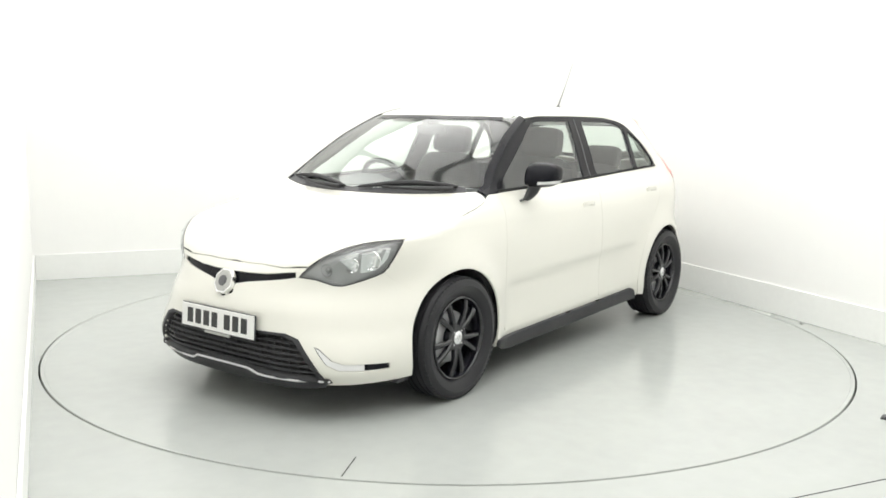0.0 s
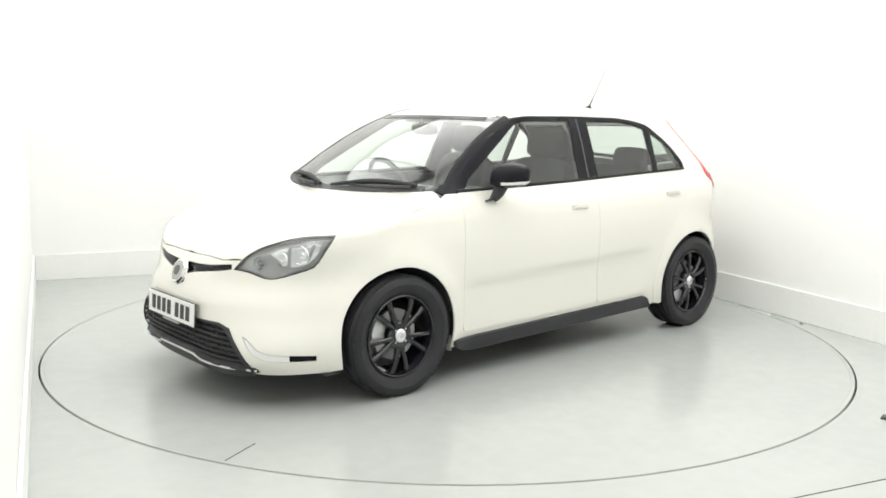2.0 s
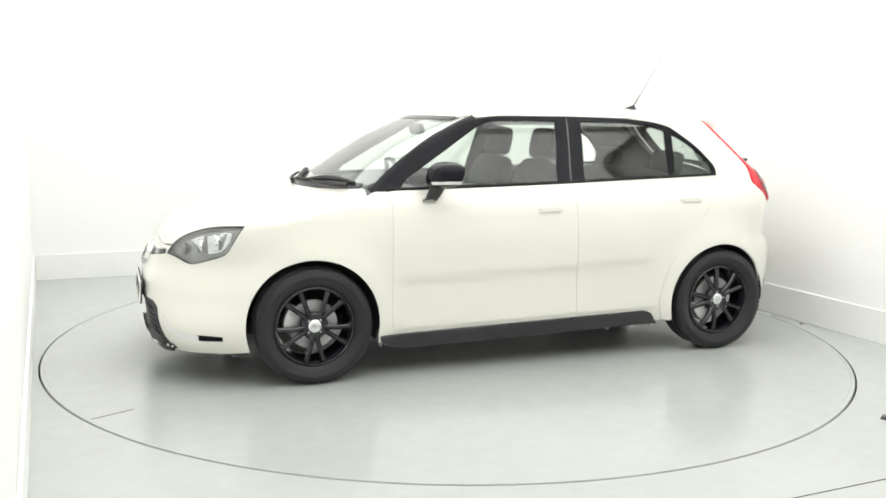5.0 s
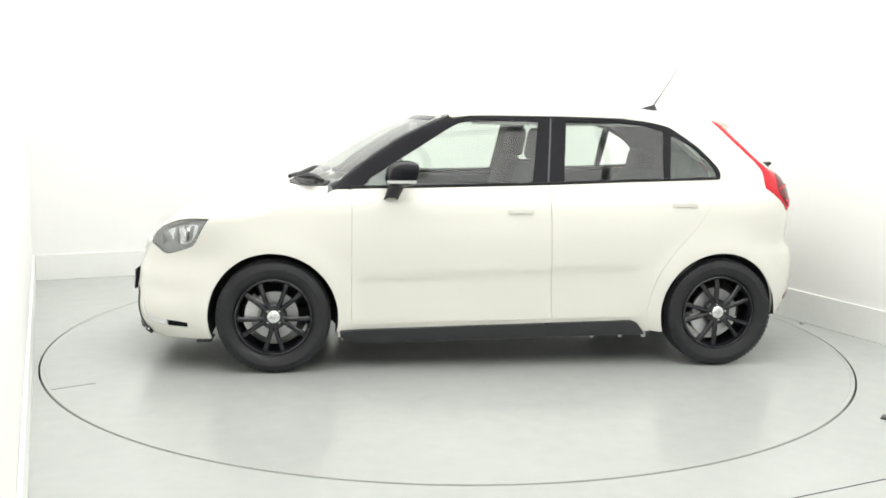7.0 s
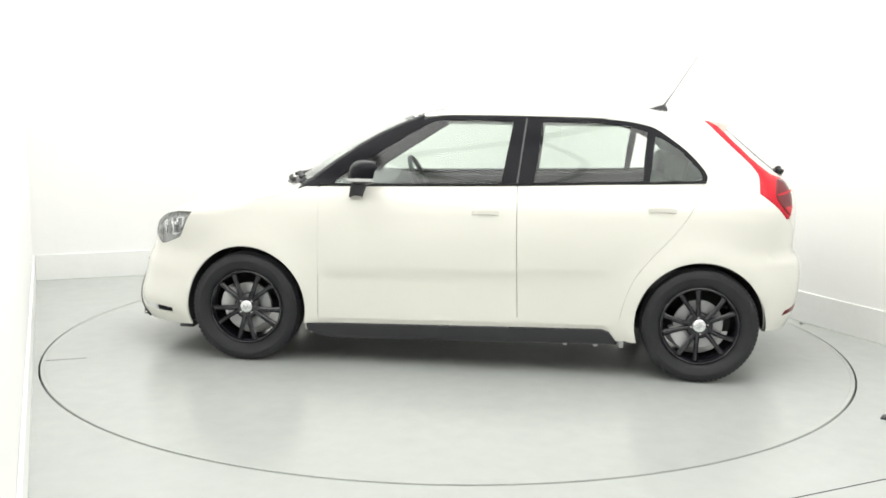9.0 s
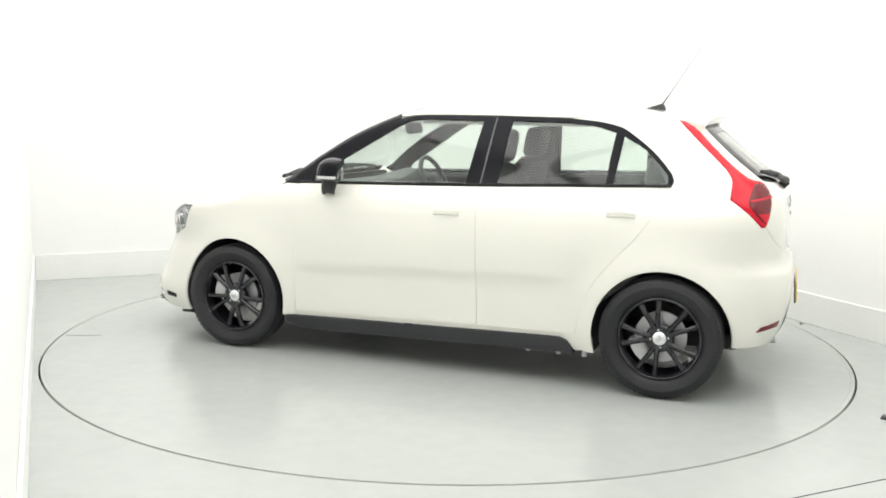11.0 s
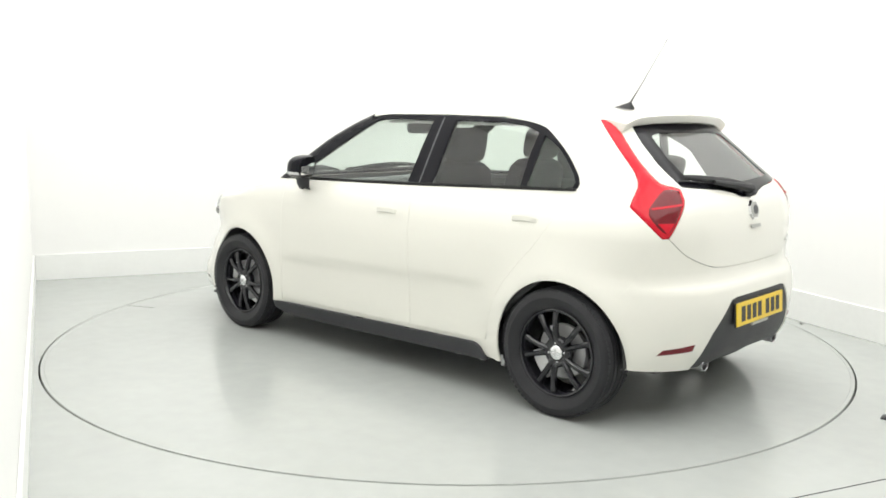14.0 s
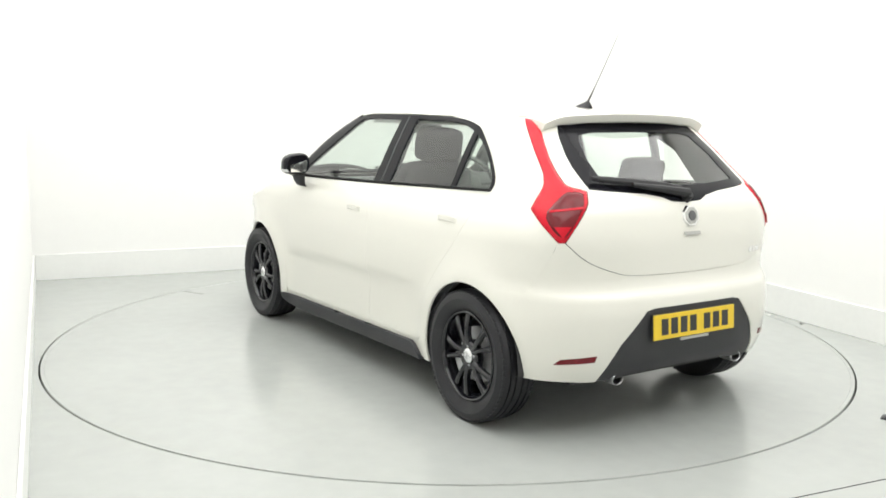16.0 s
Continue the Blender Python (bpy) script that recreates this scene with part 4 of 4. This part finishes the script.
p, n = at_end(0, 0.607)
face = facing(p + n * 0.008, n)
badge = part("badge", octagon(0.068, 0.022, face), CHROME, bumper, "eight-sided chrome badge", False)
part("badge_field", octagon(0.057, 0.008, face @ pose(0, 0, 0.0105)), LINING, badge, "pale badge field", False)
part("badge_core", octagon(0.030, 0.008, face @ pose(0, 0, 0.0145)), TRIM, badge, "", False)
p, n = at_end(0, 0.982, -1)
face_r = facing(p + n * 0.004, n)
badge = part("rear_badge", octagon(0.052, 0.012, face_r), CHROME, gate, "eight-sided chrome badge", False)
part("badge_field", octagon(0.043, 0.006, face_r @ pose(0, 0, 0.006)), LINING, badge, "", False)
part("badge_core", octagon(0.026, 0.006, face_r @ pose(0, 0, 0.009)), TRIM, badge, "", False)
bm = bmesh.new()
box(bm, (-0.05, -0.008, -0.002), (0.05, 0.008, 0.004), face_r @ pose(0, -0.078, 0), 0.002)
part("gate_release", bm, LINING, gate, "small pale tailgate release below the badge")
p, n = at_end(-0.47, 0.80, -1)
bm = bmesh.new()
for k in range(3):
    box(bm, (-0.05 + 0.034 * k, -0.012, 0), (-0.024 + 0.034 * k, 0.012, 0.004), facing(p, n), 0.001)
part("model_mark", bm, CHROME, gate, "small chrome model mark")


def number_plate(m, mat, parent, label):
    bm = bmesh.new()
    box(bm, (-0.26, -0.0555, -0.006), (0.26, 0.0555, 0.004), m, 0.003)
    plate = part("number_plate", bm, mat, parent, label, False)
    bm = bmesh.new()
    box(bm, (-0.264, -0.0595, -0.010), (0.264, 0.0595, -0.002), m, 0.003)
    part("plate_holder", bm, PLASTIC, plate, "", False)
    for k, x in enumerate((-0.195, -0.135, -0.075, -0.015, 0.075, 0.135, 0.195)):
        bm = bmesh.new()
        box(bm, (x - 0.021, -0.036, 0.0035), (x + 0.021, 0.036, 0.0052), m)
        part("plate_bar", bm, PLATE_INK, plate, "", False)
    bm = bmesh.new()
    box(bm, (-0.09, -0.072, -0.008), (0.09, -0.060, 0.002), m, 0.002)
    part("maker_strip", bm, LINING, plate, "", False)


number_plate(facing(Vector((2.104, 0, 0.427)), Vector((1, 0, 0.06)).normalized()), WHITE_PLATE, bumper, "white front number plate with dark bars")
number_plate(facing(Vector((-1.893, 0.012, 0.509)), Vector((-1, 0, 0.07)).normalized()), YELLOW_PLATE, rear_bumper, "yellow rear number plate with dark bars")

# ---- spoiler ----
bm = bmesh.new()
rows = []
for i in range(41):
    y = -0.515 + 0.02575 * i
    zt = float(TOP(-1.28)) - 0.085 * y * y + 0.010
    e = abs(y) / 0.515
    back = -1.455 + 0.05 * e ** 2
    drop = 0.025 * max(0, e - 0.75) * 4 * (e - 0.75) * 4
    rows.append([bm.verts.new(v) for v in ((-1.21, y, float(TOP(-1.21)) - 0.10 * y * y + 0.001 - drop), (-1.30, y, zt + 0.006 - drop), (back + 0.02, y, zt - 0.012 - drop),
                                         (back, y, zt - 0.018 - drop), (back + 0.004, y, zt - 0.028 - drop), (back + 0.022, y, zt - 0.054 - drop), (-1.33, y, zt - 0.066 - drop), (-1.22, y, zt - 0.04 - drop))])
for p, q in zip(rows, rows[1:]):
    for k in range(8):
        bm.faces.new((p[k], q[k], q[(k + 1) % 8], p[(k + 1) % 8]))
bm.faces.new(rows[0])
bm.faces.new(rows[-1][::-1])
bmesh.ops.recalc_face_normals(bm, faces=bm.faces)
spoiler = part("roof_spoiler", bm, PAINT, gate, "cream-white roof spoiler over the rear window")
bm = bmesh.new()
box(bm, (-1.405, -0.13, 1.368), (-1.380, 0.13, 1.380), None, 0.003)
part("brake_light", bm, RED_DARK, spoiler, "slim dark red high brake light")

# ---- aerial ----
aerial_z = float(TOP(-1.08))
bm = bmesh.new()
rows = [[bm.verts.new((x, w * sy, aerial_z + h)) for sy, h in ((-1, -0.004), (-0.55, zt * 0.6), (0, zt), (0.55, zt * 0.6), (1, -0.004))]
        for x, w, zt in ((-1.0, 0.006, 0.004), (-1.04, 0.017, 0.014), (-1.09, 0.022, 0.030), (-1.115, 0.022, 0.036), (-1.13, 0.016, 0.012))]
for p, q in zip(rows, rows[1:]):
    for k in range(4):
        bm.faces.new((p[k], q[k], q[k + 1], p[k + 1]))
bm.faces.new(rows[0])
bm.faces.new(rows[-1][::-1])
bmesh.ops.recalc_face_normals(bm, faces=bm.faces)
aerial = part("aerial", bm, SEALER, car, "black roof aerial on a fin-shaped foot")
bm = bmesh.new()
tube(bm, [(-1.108, 0, aerial_z + 0.028), (-1.135, 0, aerial_z + 0.070), (-1.165, 0, aerial_z + 0.115), (-1.312, 0, 1.816)], [0.005, 0.0036, 0.0021, 0.0013], 6)
part("mast", bm, SEALER, aerial)

# ---- door mirrors ----
for way in (1,):
    def housing(x, y, z, grow=1.0):
        """The mirror housing: flat behind, tall inboard, tapering outwards, with a raked crown."""
        sq = lambda q, e: math.copysign(abs(q) ** e, q)
        x, y, z = sq(x, 0.8) * grow, sq(y, 0.7) * grow, sq(z, 0.7) * grow
        tall = (1 - 0.24 * (y * 0.5 + 0.5)) if z > 0 else (0.86 - 0.10 * (y * 0.5 + 0.5))
        x = max(x, -0.62 * grow)
        return (0.566 + 0.086 * x - 0.024 * y - 0.016 * z, way * (0.872 + 0.090 * y), 1.094 + 0.081 * z * tall + 0.004 * y)

    bm = bmesh.new()
    bmesh.ops.create_icosphere(bm, subdivisions=4, radius=1)
    for v in bm.verts:
        v.co = housing(*v.co)
    bmesh.ops.recalc_face_normals(bm, faces=bm.faces)
    mirror = part("door_mirror", bm, BLACK, car, "gloss black door mirror with white turn lamp")
    bm = bmesh.new()
    rows = []
    for x, y, z, a, b in ((0.632, 0.77, 0.958, 0.034, 0.026), (0.628, 0.80, 0.955, 0.038, 0.030), (0.618, 0.82, 0.98, 0.040, 0.034), (0.600, 0.838, 1.03, 0.046, 0.04), (0.59, 0.85, 1.07, 0.046, 0.04)):
        rows.append([bm.verts.new((x + a * math.cos(t), way * (y + b * math.sin(t)), z + 0.01 * math.sin(t))) for t in (2 * math.pi * k / 14 for k in range(14))])
    for p, q in zip(rows, rows[1:]):
        for k in range(14):
            bm.faces.new((p[k], p[(k + 1) % 14], q[(k + 1) % 14], q[k]))
    bm.faces.new(rows[0])
    bm.faces.new(rows[-1][::-1])
    bmesh.ops.recalc_face_normals(bm, faces=bm.faces)
    part("mirror_foot", bm, PLASTIC, mirror, "black mirror foot")
    bm = bmesh.new()                                                 # the turn lamp wraps round the lower outer end
    bmesh.ops.create_icosphere(bm, subdivisions=5, radius=1)
    off = [f for f in bm.faces if not (-0.62 < f.calc_center_median().z < -0.36 and f.calc_center_median().y > 0.05 and f.calc_center_median().x > -0.5)]
    bmesh.ops.delete(bm, geom=off, context="FACES")
    for v in bm.verts:
        v.co = housing(*v.co, 1.035)
    bmesh.ops.recalc_face_normals(bm, faces=bm.faces)
    bmesh.ops.solidify(bm, geom=list(bm.faces), thickness=0.004)
    part("turn_lamp", bm, LENS_WHITE, mirror, "white turn lamp strip")
    bm = bmesh.new()
    box(bm, (-0.002, -0.060, -0.042), (0.002, 0.060, 0.042), Matrix.Translation((0.512, way * 0.870, 1.094)) @ pose(0, 0, 0, 0, 0, way * 12), 0.0015)
    part("mirror_glass", bm, CHROME, mirror, "mirror glass")

# ---- door handles, fuel flap, wipers, exhausts ----
doors = [o for o in car.children if o.name.startswith(("front_door", "rear_door"))]
for ob in doors:
    way = 1 if sum(v.co.y for v in ob.data.vertices) > 0 else -1
    x0, x1, z = (-0.020, -0.168, 0.886) if ob.name.startswith("front") else (-0.965, -1.115, 0.922)
    bm = bmesh.new()
    rows = []
    for k in range(11):
        t = k / 10
        p, n = at_side(x0 + (x1 - x0) * t, z + 0.004 * math.sin(math.pi * t))
        lift = 0.004 + 0.010 * min(1, math.sin(math.pi * t) * 2.2)
        rows.append([bm.verts.new((q.x, way * q.y, q.z)) for q in (p + n * (lift - 0.012) + Vector((0, 0, 0.012)), p + n * lift + Vector((0, 0, 0.011)),
                                                                    p + n * lift - Vector((0, 0, 0.011)), p + n * (lift - 0.012) - Vector((0, 0, 0.012)))])
    for p, q in zip(rows, rows[1:]):
        for k in range(4):
            bm.faces.new((p[k], p[(k + 1) % 4], q[(k + 1) % 4], q[k]))
    bm.faces.new(rows[0])
    bm.faces.new(rows[-1][::-1])
    bmesh.ops.recalc_face_normals(bm, faces=bm.faces)
    part("door_handle", bm, PAINT, ob, "body-coloured door handle")


def blade(points, parent, r, name="wiper", label="black wiper arm and blade"):
    bm = bmesh.new()
    tube(bm, points, r, 8)
    return part(name, bm, SEALER, parent, label)


def cowl_point(y, up):
    return at_top(1.19 - 0.50 * y * y - up, y)


for ya, yb in ((-0.60, -0.04), (0.06, 0.60)):
    arm = [cowl_point(ya + (yb - ya) * t, 0.02 + 0.05 * math.sin(math.pi * t)) for t in [k / 10 for k in range(11)]]
    w = blade([p + n * 0.014 for p, n in arm], car, [0.006, 0.009, 0.012, 0.014, 0.016, 0.016, 0.016, 0.015, 0.014, 0.012, 0.009])
    low = [cowl_point(ya + (yb - ya) * (1 - 0.7 * t), -0.015 + 0.03 * t) for t in [k / 6 for k in range(7)]]
    blade([p + n * 0.022 for p, n in low], w, [0.012, 0.013, 0.012, 0.010, 0.008, 0.008, 0.007], "wiper_arm")
arm = [at_end(y, z, -1) for y, z in ((0.47, 1.134), (0.40, 1.128), (0.30, 1.118), (0.2, 1.108), (0.1, 1.097), (0.02, 1.088))]
w = blade([p + n * 0.022 for p, n in arm], gate, [0.010, 0.014, 0.017, 0.018, 0.018, 0.012], "rear_wiper", "black rear wiper arm and blade")
arm = [at_end(y, z, -1) for y, z in ((0.30, 1.104), (0.15, 1.086), (0.05, 1.072), (0.0, 1.066))]
blade([p + n * 0.028 for p, n in arm], w, [0.010, 0.016, 0.02, 0.022], "rear_wiper_arm", "black rear wiper arm")
p, n = at_end(0.0, 1.058, -1)
blade([p - n * 0.01, p + n * 0.035], w, [0.026, 0.018], "wiper_pivot", "black wiper pivot cover")

for y in (0.39, -0.39):
    bm = bmesh.new()
    prof = [(0.026, -0.10), (0.026, 0.028), (0.0235, 0.031), (0.021, 0.028), (0.021, -0.05), (0.0, -0.05)]
    lathe(bm, prof, 24)
    bmesh.ops.recalc_face_normals(bm, faces=bm.faces)
    for v in bm.verts:
        v.co.x *= 1.35
    bmesh.ops.transform(bm, matrix=Matrix.Translation((-1.779, y, 0.275)) @ Matrix.Rotation(radians(90), 4, "Z"), verts=bm.verts)
    part("exhaust_tip", bm, STEEL, car, "steel exhaust tip")

# ---- cabin ----
def cushion(bm, size, m, r=0.035):
    """A padded block: rounded and slightly bulged."""
    g = bmesh.ops.create_cube(bm, size=1)["verts"]
    edges = list({e for v in g for e in v.link_edges})
    faces = list({f for v in g for f in v.link_faces})
    bmesh.ops.subdivide_edges(bm, edges=edges, cuts=5, use_grid_fill=True)
    geo = list({v for f in bm.faces if f.is_valid for v in f.verts if v.index == -1 or not v.tag})
    for v in geo:
        c = v.co * 2
        e = 5.0
        k = (abs(c.x) ** e + abs(c.y) ** e + abs(c.z) ** e) ** (1 / e)
        c = c / max(k, 1e-6) if max(abs(c.x), abs(c.y), abs(c.z)) > 0.99 else c
        v.co = m @ Vector([c[i] * size[i] / 2 for i in range(3)])
        v.tag = True


def front_seat(y):
    bm = bmesh.new()
    cushion(bm, (0.50, 0.50, 0.16), pose(0.16, y, 0.52, 0, -6, 0))
    seat = part("front_seat", bm, CLOTH, car, "charcoal cloth front seat")
    bm = bmesh.new()
    cushion(bm, (0.15, 0.49, 0.62), pose(-0.175, y, 0.85, 0, -16, 0))
    part("backrest", bm, CLOTH, seat)
    bm = bmesh.new()
    cushion(bm, (0.11, 0.28, 0.19), pose(-0.275, y, 1.245, 0, -10, 0))
    part("headrest", bm, CLOTH, seat)
    bm = bmesh.new()
    for s in (-0.06, 0.06):
        tube(bm, [(-0.25, y + s, 1.08), (-0.272, y + s, 1.20)], 0.006, 8)
    part("headrest_posts", bm, STEEL, seat)


front_seat(0.36)
front_seat(-0.36)
bm = bmesh.new()
cushion(bm, (0.50, 1.22, 0.18), pose(-0.72, 0, 0.55, 0, -6, 0))
bench = part("rear_bench", bm, CLOTH, car, "charcoal cloth rear bench seat")
bm = bmesh.new()
cushion(bm, (0.15, 1.22, 0.54), pose(-1.03, 0, 0.82, 0, -20, 0))
part("backrest", bm, CLOTH, bench)
for y in (0.36, -0.36):
    bm = bmesh.new()
    cushion(bm, (0.10, 0.27, 0.16), pose(-1.15, y, 1.125, 0, -12, 0))
    part("headrest", bm, CLOTH, bench)

bm = bmesh.new()                                                     # dashboard
rows = []
for i in range(25):
    y = -0.70 + 1.4 * i / 24
    hood = 0.045 * math.exp(-((y + 0.36) / 0.16) ** 2)
    rows.append([bm.verts.new(v) for v in ((1.16 - 0.5 * y * y, y, 0.95), (0.85, y, 0.985), (0.64, y, 1.005 + hood), (0.56, y, 0.995 + hood), (0.52, y, 0.955 + 0.3 * hood), (0.50, y, 0.80), (0.56, y, 0.62), (0.95, y, 0.62))])
for p, q in zip(rows, rows[1:]):
    for k in range(8):
        bm.faces.new((p[k], q[k], q[(k + 1) % 8], p[(k + 1) % 8]))
bm.faces.new(rows[0])
bm.faces.new(rows[-1][::-1])
bmesh.ops.recalc_face_normals(bm, faces=bm.faces)
dash = part("dashboard", bm, TRIM, car, "dark grey plastic dashboard")
bm = bmesh.new()
col = Matrix.Translation((0.43, -0.36, 0.955)) @ Matrix.Rotation(radians(-65), 4, "Y")
ring = [col @ Vector((0.185 * math.cos(2 * math.pi * k / 40), 0.185 * math.sin(2 * math.pi * k / 40), 0)) for k in range(41)]
tube(bm, ring, 0.016, 10)
wheel_s = part("steering_wheel", bm, TRIM, dash, "dark grey steering wheel")
bm = bmesh.new()
cushion(bm, (0.10, 0.13, 0.05), col)
for a in (0, 90, -90):
    t = radians(a)
    tube(bm, [col @ Vector((-0.18 * math.cos(t), 0.18 * math.sin(t), 0)), col @ Vector((0, 0, -0.01))], 0.013, 8)
part("hub_and_spokes", bm, TRIM, wheel_s)
bm = bmesh.new()
cushion(bm, (0.04, 0.22, 0.07), pose(0.44, 0.0, 1.325, 0, 12, 0))
inner = part("rear_view_mirror", bm, TRIM, car, "dark interior rear-view mirror")
bm = bmesh.new()
tube(bm, [(0.45, 0, 1.335), (0.47, 0, 1.378)], 0.010, 8)
part("mirror_stalk", bm, TRIM, inner)

# inner faces of doors, pillars and tailgate
for mir in (False, True):
    card = [(0.80, 1.000), (0.29, 1.012), (-0.23, 1.026), (-0.75, 1.045), (-1.28, 1.062), (-1.36, 0.80), (-0.90, 0.42), (-0.80, 0.30), (0.80, 0.28)]
    patch("door_card", TRIM, car, [straight(card + card[:1])[:-1]], wrap, "dark grey inner door trim", depth=-0.055, gap=0, mirror=mir, flange=-0.035)
    post = [(-0.165, 1.02), (-0.345, 1.025), (-0.375, 1.41), (-0.235, 1.41)]
    patch("b_pillar_trim", TRIM, car, [straight(post + post[:1])[:-1]], wrap, "dark grey inner pillar trim", depth=-0.03, gap=0, mirror=mir, flange=-0.02)
    post = [(-1.03, 1.36), (-1.20, 1.25), (-1.30, 1.06), (-1.40, 0.95), (-1.84, 0.95), (-1.80, 1.10), (-1.70, 1.22), (-1.56, 1.37), (-1.42, 1.40), (-1.0, 1.41)]
    patch("c_pillar_trim", TRIM, car, [straight(post + post[:1])[:-1]], wrap, "dark grey inner rear pillar trim", depth=-0.035, gap=0, mirror=mir, flange=0)
    rail = [(0.16, 1.375), (-0.9, 1.375), (-0.95, 1.42), (0.10, 1.42)]
    patch("roof_rail_trim", LINING, car, [straight(rail + rail[:1])[:-1]], wrap, "pale grey inner roof rail trim", depth=-0.03, gap=0, mirror=mir, flange=0)
bm = bmesh.new()
box(bm, (-1.68, -0.56, 0.90), (-1.18, 0.56, 0.93), None, 0.01)
part("parcel_shelf", bm, TRIM, car, "dark grey parcel shelf")


# ---- what moves ----
def motions():
    rows_car, rows_table = [], []
    for t, a in TURN:
        turn = Matrix.Rotation(radians(a), 4, "Z")
        rows_car.append((t, turn @ Matrix.Translation((*CAR_OFF, 0))))
        rows_table.append((t, turn))
    walk(car, rows_car)
    walk(turntable, rows_table)


motions()
